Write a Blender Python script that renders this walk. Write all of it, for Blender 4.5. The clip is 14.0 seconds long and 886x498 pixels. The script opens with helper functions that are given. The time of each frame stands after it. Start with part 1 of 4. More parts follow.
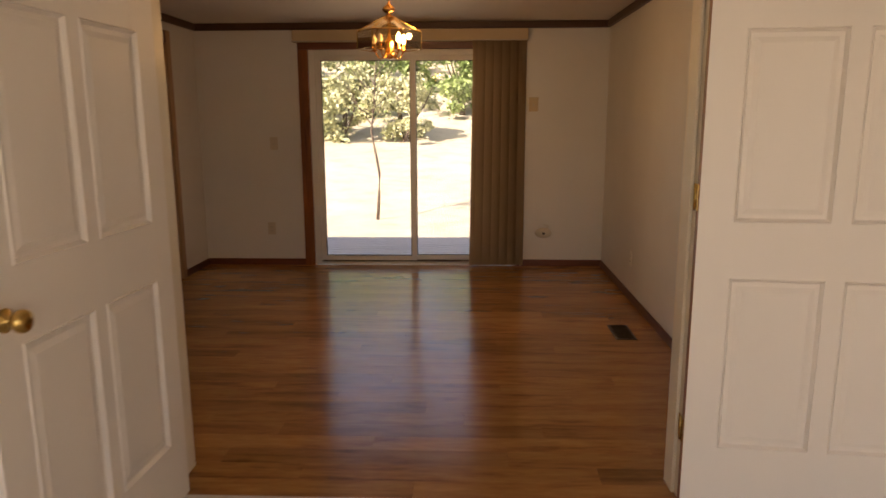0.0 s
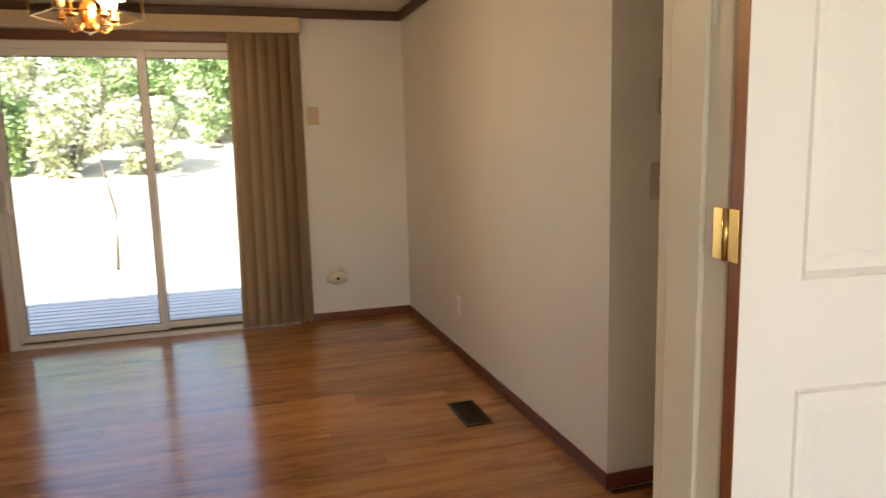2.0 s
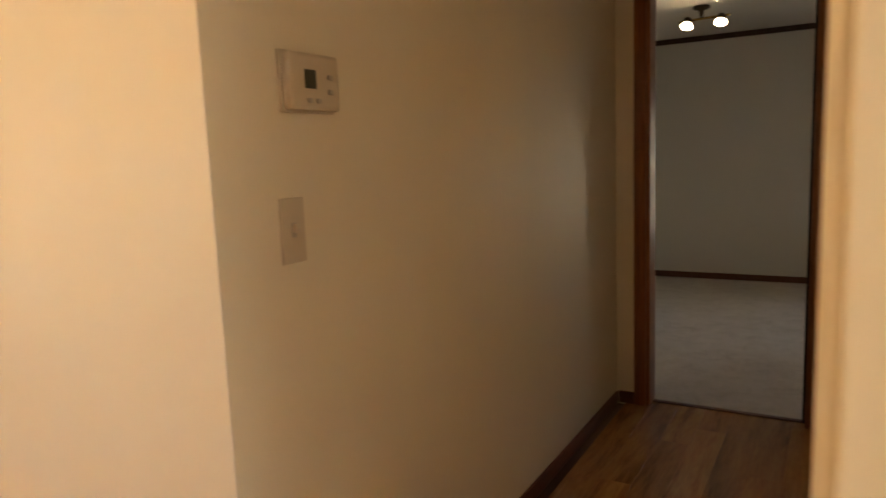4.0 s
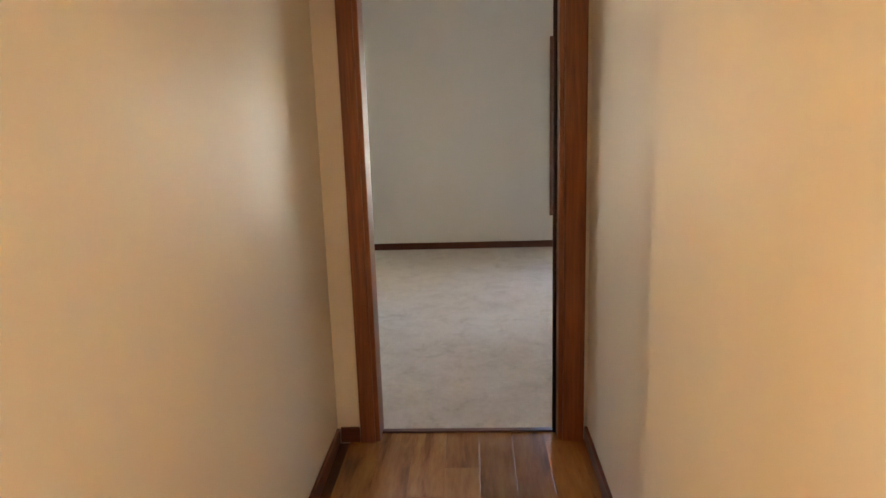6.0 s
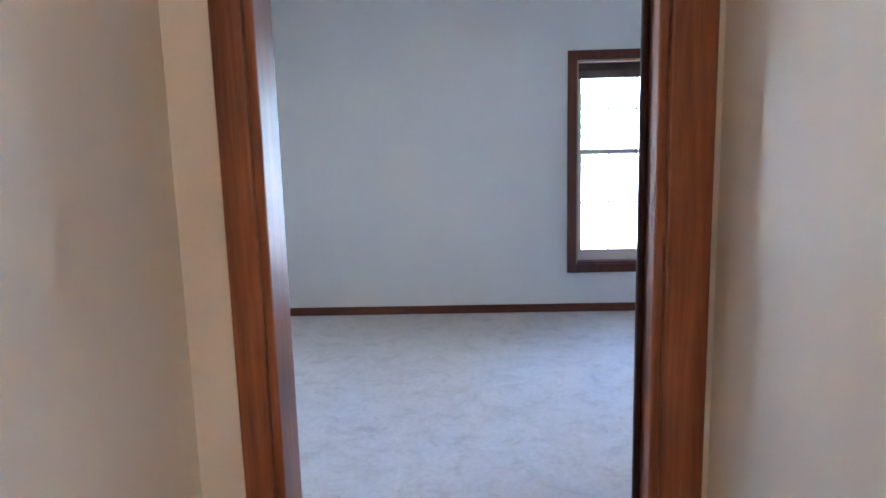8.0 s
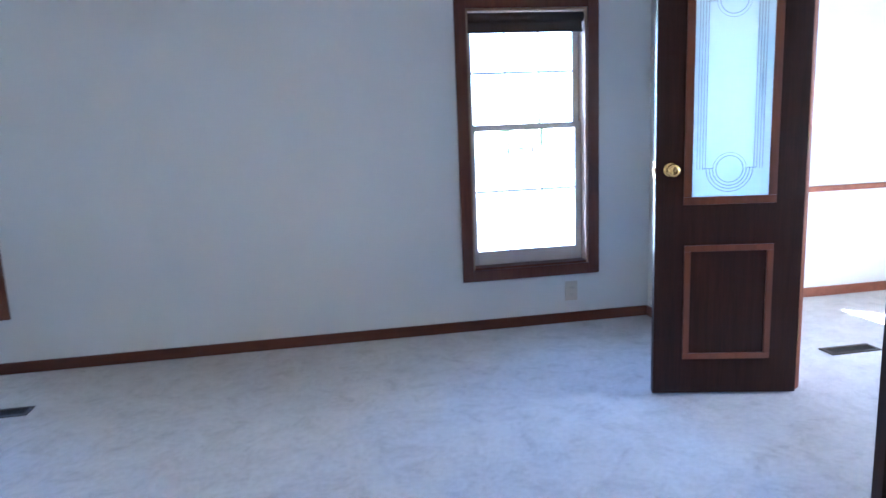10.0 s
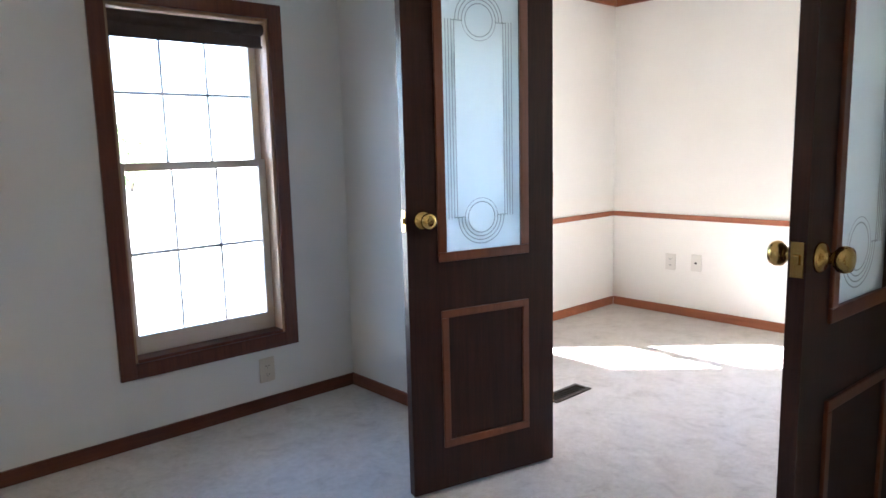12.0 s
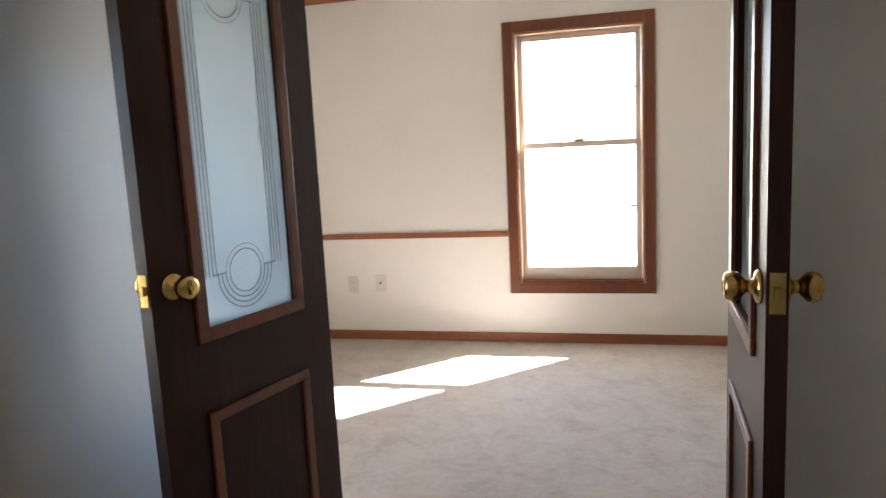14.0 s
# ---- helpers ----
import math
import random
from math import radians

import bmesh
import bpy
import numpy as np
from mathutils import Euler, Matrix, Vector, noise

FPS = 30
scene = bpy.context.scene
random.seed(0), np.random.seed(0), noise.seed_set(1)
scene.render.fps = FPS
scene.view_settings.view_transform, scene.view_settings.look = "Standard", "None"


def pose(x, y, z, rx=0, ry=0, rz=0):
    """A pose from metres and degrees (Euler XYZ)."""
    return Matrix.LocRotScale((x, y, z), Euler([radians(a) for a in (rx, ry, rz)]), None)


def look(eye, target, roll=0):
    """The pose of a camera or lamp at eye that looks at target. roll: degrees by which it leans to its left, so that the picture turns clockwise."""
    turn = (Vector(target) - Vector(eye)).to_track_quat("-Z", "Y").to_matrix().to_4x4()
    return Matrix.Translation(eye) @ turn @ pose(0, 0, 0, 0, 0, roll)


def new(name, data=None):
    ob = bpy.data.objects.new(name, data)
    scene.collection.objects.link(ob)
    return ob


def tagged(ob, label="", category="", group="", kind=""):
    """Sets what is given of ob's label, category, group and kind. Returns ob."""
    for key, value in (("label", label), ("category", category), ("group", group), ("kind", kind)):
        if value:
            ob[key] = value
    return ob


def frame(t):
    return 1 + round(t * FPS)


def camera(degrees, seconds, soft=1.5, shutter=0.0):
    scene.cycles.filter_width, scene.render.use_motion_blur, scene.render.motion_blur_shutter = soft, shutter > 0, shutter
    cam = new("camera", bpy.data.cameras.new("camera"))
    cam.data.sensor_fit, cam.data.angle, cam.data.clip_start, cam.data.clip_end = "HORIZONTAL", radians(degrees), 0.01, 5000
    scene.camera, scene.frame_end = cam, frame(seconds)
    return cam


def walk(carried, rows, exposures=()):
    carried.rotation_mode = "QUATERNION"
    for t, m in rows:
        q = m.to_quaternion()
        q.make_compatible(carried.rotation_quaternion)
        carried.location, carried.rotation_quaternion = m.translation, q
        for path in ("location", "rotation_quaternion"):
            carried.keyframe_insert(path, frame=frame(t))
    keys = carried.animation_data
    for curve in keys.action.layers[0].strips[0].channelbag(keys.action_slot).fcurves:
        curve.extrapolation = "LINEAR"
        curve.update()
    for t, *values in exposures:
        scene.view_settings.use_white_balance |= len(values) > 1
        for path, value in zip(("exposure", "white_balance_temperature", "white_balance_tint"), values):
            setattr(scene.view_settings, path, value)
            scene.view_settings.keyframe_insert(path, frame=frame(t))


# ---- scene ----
cam = camera(65.7, 14.0, shutter=0.35)
PATH = [
    (0, (-1.262, -3.572, 1.423), (-1.342, -1.609, 1.045), -0.2),
    (0.5, (-1.236, -3.240, 1.467), (-1.220, -1.274, 1.096), 1.2),
    (1, (-1.258, -2.918, 1.431), (-1.159, -0.957, 1.053), 1.2),
    (1.5, (-1.297, -2.543, 1.386), (-0.948, -0.605, 1.037), 0.2),
    (2, (-1.292, -2.158, 1.318), (-0.713, -0.269, 1.012), -1.5),
    (2.2, (-1.310, -2.050, 1.320), (-0.618, -0.206, 0.996), -1.7),
    (4.5, (-0.657, -0.757, 1.283), (1.218, -0.146, 0.963), -2.2),
    (5, (-0.452, -0.629, 1.256), (1.483, -0.381, 0.845), -1.3),
    (5.5, (-0.215, -0.562, 1.275), (1.737, -0.420, 0.875), -1.3),
    (6, (0.055, -0.559, 1.302), (2.008, -0.466, 0.888), -1.8),
    (6.5, (0.365, -0.574, 1.341), (2.319, -0.520, 0.938), -2.4),
    (7, (0.762, -0.574, 1.345), (2.725, -0.505, 0.984), -1.6),
    (7.2, (0.881, -0.563, 1.343), (2.848, -0.465, 1.011), -1.8),
    (9.3, (2.085, -0.463, 1.180), (4.062, -0.550, 0.888), -1.2),
    (9.5, (2.217, -0.436, 1.191), (4.189, -0.592, 0.896), -2.0),
    (10, (2.478, -0.494, 1.180), (4.418, -0.825, 0.821), -2.4),
    (10.5, (2.762, -0.561, 1.225), (4.681, -1.043, 0.933), -2.7),
    (11, (2.940, -0.528, 1.177), (4.784, -1.251, 0.896), -0.5),
    (11.5, (3.160, -0.477, 1.186), (4.794, -1.603, 0.935), -2.3),
    (12, (3.347, -0.427, 1.189), (4.816, -1.754, 0.900), -1.4),
    (12.5, (3.549, -0.455, 1.184), (4.914, -1.886, 0.887), -0.2),
    (13, (3.737, -0.534, 1.193), (4.853, -2.168, 0.904), 0.0),
    (13.5, (3.909, -0.568, 1.205), (4.707, -2.380, 0.920), -0.2),
    (14, (4.119, -0.606, 1.223), (4.603, -2.525, 0.935), -2.9),
]
EXPOSURES = [(0.0, 1.05, 8100, 24), (0.5, 1.75, 7100, 20), (1.0, 1.95, 6700, 13), (1.5, 2.1, 6400, 10), (2.2, 2.1, 6300, 10), (4.5, 3.4, 8300, 14), (5.0, 3.9, 7500, 13), (5.5, 4.35, 6900, 12), (6.5, 4.95, 6000, 12), (7.2, 5.2, 5200, 12), (9.5, 5.1, 4050, 13), (10.0, 5.05, 4300, 13), (11.0, 4.8, 5000, 12), (12.5, 4.4, 5500, 12), (14.0, 3.78, 6000, 13)]
walk(cam, [(t, look(eye, target, roll)) for t, eye, target, roll in PATH], EXPOSURES)

# ---- world, sun and large lights ----
SUN_WAY = Vector((0.81, 0.84, -1.08)).normalized()
world = bpy.data.worlds.new("sky")
scene.world = world
world.use_nodes = True
wn = world.node_tree.nodes
sky = wn.new("ShaderNodeTexSky")
sky.sky_type, sky.sun_disc = "NISHITA", False
sky.sun_elevation = math.asin(-SUN_WAY.z)
sky.sun_rotation = math.atan2(-SUN_WAY.x, -SUN_WAY.y)
sky.air_density, sky.dust_density = 1.0, 1.5
world.node_tree.links.new(sky.outputs[0], wn["Background"].inputs[0])
wn["Background"].inputs[1].default_value = 0.15
sun = new("sun", bpy.data.lights.new("sun", "SUN"))
sun.data.energy, sun.data.angle, sun.data.color = 5.0, radians(0.5), (1.0, 0.95, 0.86)
sun.rotation_euler = SUN_WAY.to_track_quat("-Z", "Y").to_euler()


def sky_fill_lamp(name, place, aim, w, h, watts, color):
    """An area lamp in a window's opening, added to strengthen the sky's light."""
    lamp = new(name, bpy.data.lights.new(name, "AREA"))
    lamp.data.shape, lamp.data.size, lamp.data.size_y = "RECTANGLE", w, h
    lamp.data.energy, lamp.data.color = watts, color
    lamp.location = place
    lamp.rotation_euler = Vector(aim).to_track_quat("-Z", "Y").to_euler()
    return lamp


# Fill on top of the sky: warm for the sunny room, blue for the partition.
sky_fill_lamp("south_window_fill", (4.31, -4.91, 1.13), (0, 1, 0), 0.66, 1.4, 0.9, (1.0, 0.95, 0.87))
sky_fill_lamp("east_window_fill", (6.35, -1.64, 1.06), (-1, 0, 0), 0.6, 1.3, 0.16, (0.62, 0.80, 1.0))


# ---- materials ----
def nodes_of(name, rough=0.6, metal=0.0):
    m = bpy.data.materials.new(name)
    m.use_nodes = True
    nt = m.node_tree
    b = nt.nodes["Principled BSDF"]
    b.inputs["Roughness"].default_value, b.inputs["Metallic"].default_value = rough, metal
    return m, nt, b


def coords(nt, scale=(1, 1, 1), rot=(0, 0, 0)):
    tc, mp = nt.nodes.new("ShaderNodeTexCoord"), nt.nodes.new("ShaderNodeMapping")
    mp.inputs["Scale"].default_value, mp.inputs["Rotation"].default_value = scale, rot
    nt.links.new(tc.outputs["Object"], mp.inputs[0])
    return mp.outputs[0]


def noise_tex(nt, vec, scale, detail=4, rough=0.55, dist=0.0):
    n = nt.nodes.new("ShaderNodeTexNoise")
    n.inputs["Scale"].default_value, n.inputs["Detail"].default_value = scale, detail
    n.inputs["Roughness"].default_value, n.inputs["Distortion"].default_value = rough, dist
    nt.links.new(vec, n.inputs["Vector"])
    return n.outputs["Fac"]


def ramp(nt, fac, stops):
    r = nt.nodes.new("ShaderNodeValToRGB")
    e = r.color_ramp.elements
    while len(e) < len(stops):
        e.new(0.5)
    for el, (p, c) in zip(e, stops):
        el.position, el.color = p, (*c, 1)
    nt.links.new(fac, r.inputs[0])
    return r.outputs[0]


def mix(nt, fac, a, b, how="MIX"):
    n = nt.nodes.new("ShaderNodeMix")
    n.data_type, n.blend_type = "RGBA", how
    for s, v in ((0, fac), (6, a), (7, b)):
        if isinstance(v, (float, int)):
            n.inputs[s].default_value = v
        elif isinstance(v, tuple):
            n.inputs[s].default_value = (*v, 1)
        else:
            nt.links.new(v, n.inputs[s])
    return n.outputs[2]


def bump(nt, b, height, strength, dist=0.01):
    n = nt.nodes.new("ShaderNodeBump")
    n.inputs["Strength"].default_value, n.inputs["Distance"].default_value = strength, dist
    nt.links.new(height, n.inputs["Height"])
    nt.links.new(n.outputs[0], b.inputs["Normal"])


def painted(name, color, rough=0.5, var=0.06, grain=180, bumpy=0.08, scale=(1, 1, 1)):
    m, nt, b = nodes_of(name, rough)
    v = coords(nt, scale)
    big, fine = noise_tex(nt, v, 1.3, 5), noise_tex(nt, v, grain, 3)
    lo = tuple(c * (1 - var) for c in color)
    hi = tuple(min(1, c * (1 + var)) for c in color)
    nt.links.new(ramp(nt, big, [(0.3, lo), (0.7, hi)]), b.inputs["Base Color"])
    nt.links.new(ramp(nt, noise_tex(nt, v, 4, 4), [(0.3, (rough * 0.85,) * 3), (0.7, (min(1, rough * 1.15),) * 3)]), b.inputs["Roughness"])
    bump(nt, b, fine, bumpy, 0.004)
    return m


def wood(name, dark, light, rough=0.35, along="Z", grain=1.0, coat=0.0):
    m, nt, b = nodes_of(name, rough)
    s = {"X": (1.2, 22, 22), "Y": (22, 1.2, 22), "Z": (22, 22, 1.2)}[along]
    v = coords(nt, tuple(c * grain for c in s))
    info = nt.nodes.new("ShaderNodeObjectInfo")
    add = nt.nodes.new("ShaderNodeVectorMath")
    add.operation = "ADD"
    mul = nt.nodes.new("ShaderNodeMath")
    mul.operation = "MULTIPLY"
    mul.inputs[1].default_value = 37.0
    nt.links.new(info.outputs["Random"], mul.inputs[0])
    nt.links.new(v, add.inputs[0])
    nt.links.new(mul.outputs[0], add.inputs[1])
    g = noise_tex(nt, add.outputs[0], 1.0, 6, 0.62, 0.8)
    f = noise_tex(nt, add.outputs[0], 5.0, 3, 0.6)
    c1 = ramp(nt, g, [(0.25, dark), (0.5, tuple((a + b2) / 2 for a, b2 in zip(dark, light))), (0.75, light)])
    c2 = mix(nt, 0.35, c1, ramp(nt, f, [(0.3, dark), (0.7, light)]))
    nt.links.new(c2, b.inputs["Base Color"])
    b.inputs["Coat Weight"].default_value = coat
    bump(nt, b, f, 0.08, 0.003)
    return m


def metal(name, color, rough=0.2):
    m, nt, b = nodes_of(name, rough, 1.0)
    v = coords(nt)
    nt.links.new(ramp(nt, noise_tex(nt, v, 30, 3), [(0.3, tuple(c * 0.85 for c in color)), (0.7, color)]), b.inputs["Base Color"])
    nt.links.new(ramp(nt, noise_tex(nt, v, 60, 3), [(0.3, (rough * 0.7,) * 3), (0.7, (rough * 1.4,) * 3)]), b.inputs["Roughness"])
    return m


def carpet_material():
    m, nt, b = nodes_of("carpet_pile", 0.95)
    v = coords(nt)
    big, mid, fine = noise_tex(nt, v, 1.1, 3), noise_tex(nt, v, 7.0, 7, 0.72, 0.6), noise_tex(nt, v, 320, 2)
    tuft = noise_tex(nt, v, 38, 4, 0.7)
    c = ramp(nt, mid, [(0.34, (0.33, 0.275, 0.215)), (0.45, (0.54, 0.48, 0.41)), (0.58, (0.66, 0.60, 0.53))])
    c = mix(nt, 0.22, c, ramp(nt, big, [(0.35, (0.45, 0.39, 0.33)), (0.65, (0.64, 0.59, 0.52))]))
    c = mix(nt, 0.3, c, ramp(nt, tuft, [(0.35, (0.36, 0.31, 0.26)), (0.65, (0.70, 0.64, 0.57))]))
    c = mix(nt, 0.22, c, ramp(nt, fine, [(0.3, (0.38, 0.34, 0.29)), (0.7, (0.7, 0.64, 0.57))]))
    nt.links.new(c, b.inputs["Base Color"])
    b.inputs["Sheen Weight"].default_value = 0.3
    n = nt.nodes.new("ShaderNodeMix")
    n.inputs[0].default_value = 0.5
    nt.links.new(fine, n.inputs[2])
    nt.links.new(tuft, n.inputs[3])
    bump(nt, b, n.outputs[0], 0.7, 0.012)
    return m


def plank_material():
    m, nt, b = nodes_of("laminate_plank", 0.22)
    info = nt.nodes.new("ShaderNodeObjectInfo")
    geo = nt.nodes.new("ShaderNodeNewGeometry")
    mul = nt.nodes.new("ShaderNodeMath")
    mul.operation = "MULTIPLY"
    mul.inputs[1].default_value = 53.0
    nt.links.new(info.outputs["Random"], mul.inputs[0])
    mp = nt.nodes.new("ShaderNodeMapping")
    mp.inputs["Scale"].default_value = (2.0, 13, 1)
    nt.links.new(geo.outputs["Position"], mp.inputs[0])
    add = nt.nodes.new("ShaderNodeVectorMath")
    nt.links.new(mp.outputs[0], add.inputs[0])
    nt.links.new(mul.outputs[0], add.inputs[1])
    g = noise_tex(nt, add.outputs[0], 1.0, 6, 0.6, 0.35)
    c = ramp(nt, g, [(0.33, (0.17, 0.060, 0.016)), (0.47, (0.375, 0.165, 0.048)), (0.66, (0.49, 0.24, 0.080))])
    f = noise_tex(nt, add.outputs[0], 6.0, 3)
    c = mix(nt, 0.3, c, ramp(nt, f, [(0.3, (0.20, 0.09, 0.034)), (0.7, (0.47, 0.24, 0.09))]))
    tone = ramp(nt, info.outputs["Random"], [(0.0, (0.78, 0.77, 0.75)), (0.5, (0.98, 0.97, 0.95)), (1.0, (1.12, 1.11, 1.08))])
    c = mix(nt, 1.0, c, tone, "MULTIPLY")
    nt.links.new(c, b.inputs["Base Color"])
    nt.links.new(ramp(nt, noise_tex(nt, geo.outputs["Position"], 3.0, 5), [(0.3, (0.15,) * 3), (0.7, (0.24,) * 3)]), b.inputs["Roughness"])
    b.inputs["Specular IOR Level"].default_value = 0.7
    bump(nt, b, g, 0.04, 0.003)
    return m


def glass_material(name, color=(1, 1, 1), milk=0.0):
    """Clear sheet glass: mirrors by Fresnel, lets the rest pass; milk: the share that scatters."""
    m, nt, b = nodes_of(name, 0.05)
    clear, gloss, mx = nt.nodes.new("ShaderNodeBsdfTransparent"), nt.nodes.new("ShaderNodeBsdfGlossy"), nt.nodes.new("ShaderNodeMixShader")
    fr = nt.nodes.new("ShaderNodeFresnel")
    fr.inputs[0].default_value = 1.35
    clear.inputs[0].default_value = (*color, 1)
    gloss.inputs["Roughness"].default_value = 0.03
    nt.links.new(fr.outputs[0], mx.inputs[0])
    nt.links.new(clear.outputs[0], mx.inputs[1])
    nt.links.new(gloss.outputs[0], mx.inputs[2])
    last = mx
    if milk:
        tr, df, m1, m2 = nt.nodes.new("ShaderNodeBsdfTranslucent"), nt.nodes.new("ShaderNodeBsdfDiffuse"), nt.nodes.new("ShaderNodeMixShader"), nt.nodes.new("ShaderNodeMixShader")
        tr.inputs[0].default_value, df.inputs[0].default_value = (*color, 1), (*color, 1)
        m1.inputs[0].default_value, m2.inputs[0].default_value = 0.35, milk
        nt.links.new(tr.outputs[0], m1.inputs[1])
        nt.links.new(df.outputs[0], m1.inputs[2])
        nt.links.new(mx.outputs[0], m2.inputs[1])
        nt.links.new(m1.outputs[0], m2.inputs[2])
        last = m2
    nt.links.new(last.outputs[0], nt.nodes["Material Output"].inputs[0])
    return m


def lit_material(name, color, strength):
    m, nt, b = nodes_of(name, 0.3)
    b.inputs["Base Color"].default_value = (*color, 1)
    b.inputs["Emission Color"].default_value = (*color, 1)
    b.inputs["Emission Strength"].default_value = strength
    return m


def leaf_material(name, a, c):
    m, nt, b = nodes_of(name, 0.6)
    geo = nt.nodes.new("ShaderNodeNewGeometry")
    nt.links.new(ramp(nt, geo.outputs["Random Per Island"], [(0.0, a), (0.6, c), (1.0, tuple(min(1, k * 1.6) for k in c))]), b.inputs["Base Color"])
    b.inputs["Transmission Weight"].default_value = 0.0
    return m


def ground_material():
    m, nt, b = nodes_of("dry_lawn", 0.95)
    v = coords(nt)
    big, mid, fine = noise_tex(nt, v, 0.25, 5), noise_tex(nt, v, 1.6, 6, 0.65), noise_tex(nt, v, 25, 4)
    c = ramp(nt, mid, [(0.3, (0.46, 0.40, 0.28)), (0.5, (0.66, 0.61, 0.50)), (0.7, (0.74, 0.69, 0.58))])
    c = mix(nt, 0.35, c, ramp(nt, big, [(0.35, (0.36, 0.34, 0.20)), (0.65, (0.64, 0.58, 0.45))]))
    c = mix(nt, 0.3, c, ramp(nt, fine, [(0.3, (0.2, 0.16, 0.09)), (0.7, (0.6, 0.52, 0.36))]))
    nt.links.new(c, b.inputs["Base Color"])
    bump(nt, b, fine, 0.8, 0.05)
    return m


# Daylight put into the paint: sunny room's vinyl raised, the other rooms' lowered.
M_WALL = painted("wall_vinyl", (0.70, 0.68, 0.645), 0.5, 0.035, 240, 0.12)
M_WALL_LIT = painted("wall_vinyl_lit", (0.86, 0.825, 0.765), 0.5, 0.03, 240, 0.1)
M_HALL = painted("hall_vinyl", (0.80, 0.735, 0.605), 0.5, 0.04, 60, 0.12, (1, 1, 0.12))
M_CEIL = painted("ceiling_paint", (0.74, 0.71, 0.66), 0.8, 0.03, 90, 0.25)
# Near-black stands in for the shade on the unlit kitchen's walls and ceiling.
M_DARKIN = painted("kitchen_gloom", (0.10, 0.07, 0.05), 0.6, 0.2, 40, 0.1)
M_DOORWHITE = painted("door_white_paint", (0.82, 0.755, 0.68), 0.42, 0.03, 120, 0.06, (1, 1, 0.2))
M_JAMBWHITE = painted("jamb_cream_paint", (0.74, 0.66, 0.53), 0.45, 0.05, 90, 0.08)
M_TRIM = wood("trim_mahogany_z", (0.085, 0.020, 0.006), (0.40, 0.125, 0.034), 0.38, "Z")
# X, Y and window casing copies are darkened for the carpet room's backlight.
M_TRIMX = wood("trim_mahogany_x_shaded", (0.085, 0.022, 0.010), (0.21, 0.062, 0.025), 0.38, "X")
M_TRIMY = wood("trim_mahogany_y_shaded", (0.060, 0.016, 0.007), (0.155, 0.045, 0.018), 0.38, "Y")
M_CASE_SHADED = wood("casing_mahogany_shaded", (0.055, 0.014, 0.007), (0.155, 0.045, 0.019), 0.38, "Z")
M_RAIL = wood("trim_light_x", (0.22, 0.068, 0.028), (0.40, 0.14, 0.06), 0.4, "X")
M_CROWN = wood("crown_walnut", (0.045, 0.017, 0.009), (0.10, 0.042, 0.022), 0.45, "X")
M_DOORDARK = wood("door_rosewood", (0.016, 0.0055, 0.0035), (0.050, 0.015, 0.008), 0.45, "Z", 1.6, 0.0)
M_DOORDARK.node_tree.nodes["Principled BSDF"].inputs["Specular IOR Level"].default_value = 0.25
M_BEAD = wood("bead_cherry", (0.11, 0.030, 0.011), (0.22, 0.066, 0.024), 0.32, "Z")
M_REVEAL = wood("reveal_oak", (0.30, 0.17, 0.09), (0.48, 0.31, 0.18), 0.5, "Z")
M_BRASS = metal("brass", (0.66, 0.44, 0.15), 0.18)
M_COPPER = metal("copper_brass", (0.80, 0.42, 0.14), 0.2)
M_ALU = painted("frame_white_aluminium", (0.72, 0.70, 0.66), 0.4, 0.04, 60, 0.03)
M_SASH = painted("sash_almond", (0.62, 0.54, 0.46), 0.5, 0.05, 60, 0.04)
M_MUNTIN = painted("muntin_white", (0.42, 0.40, 0.37), 0.5, 0.04)
M_PLASTIC = painted("plate_ivory", (0.60, 0.53, 0.43), 0.35, 0.03, 60, 0.02)
M_PLASTICW = painted("plate_white", (0.82, 0.80, 0.75), 0.35, 0.03, 60, 0.02)
M_PLATE = painted("plate_greyed_ivory", (0.72, 0.68, 0.61), 0.35, 0.03, 60, 0.02)
M_SLOT = painted("slot_dark", (0.03, 0.025, 0.02), 0.5, 0.1)
M_SCREEN = painted("lcd_grey", (0.06, 0.065, 0.05), 0.2, 0.1)
M_VENT = metal("vent_brown_metal", (0.10, 0.075, 0.055), 0.45)
M_VENTDARK = painted("vent_shaft_shade", (0.012, 0.010, 0.009), 0.8, 0.1)
M_BLIND = painted("blind_tan_fabric", (0.62, 0.47, 0.30), 0.85, 0.10, 300, 0.25, (1, 1, 0.05))
M_SHADE = painted("roller_shade_brown", (0.07, 0.045, 0.035), 0.8, 0.15, 200, 0.2)
M_VALANCE = painted("valance_tan", (0.55, 0.43, 0.28), 0.7, 0.06, 200, 0.15)
M_CARPET = carpet_material()
M_PLANK = plank_material()
M_TILE = painted("kitchen_tile", (0.25, 0.17, 0.11), 0.4, 0.15, 40, 0.1)
M_GAP = painted("plank_gap", (0.13, 0.06, 0.027), 0.8, 0.1)
M_GLASS = glass_material("pane_glass")
M_LAMPGLASS = glass_material("lantern_glass", (0.95, 0.90, 0.80))
# Door panes taken as clear; bluish milk stands in for the bright wall behind.
M_MILKGLASS = glass_material("etched_glass", (0.88, 0.94, 0.96), 0.58)
M_ETCH = painted("etching_grey", (0.24, 0.25, 0.25), 0.7, 0.05)
M_BULB = lit_material("bulb_lit", (1.0, 0.62, 0.22), 60.0)
M_BULBOFF = painted("bulb_frosted", (0.8, 0.7, 0.55), 0.25, 0.03)
M_SPOT = lit_material("spot_lit", (1.0, 0.80, 0.55), 9.0)
M_DECK = wood("deck_board", (0.42, 0.38, 0.35), (0.60, 0.56, 0.52), 0.8, "X")
M_GROUND = ground_material()
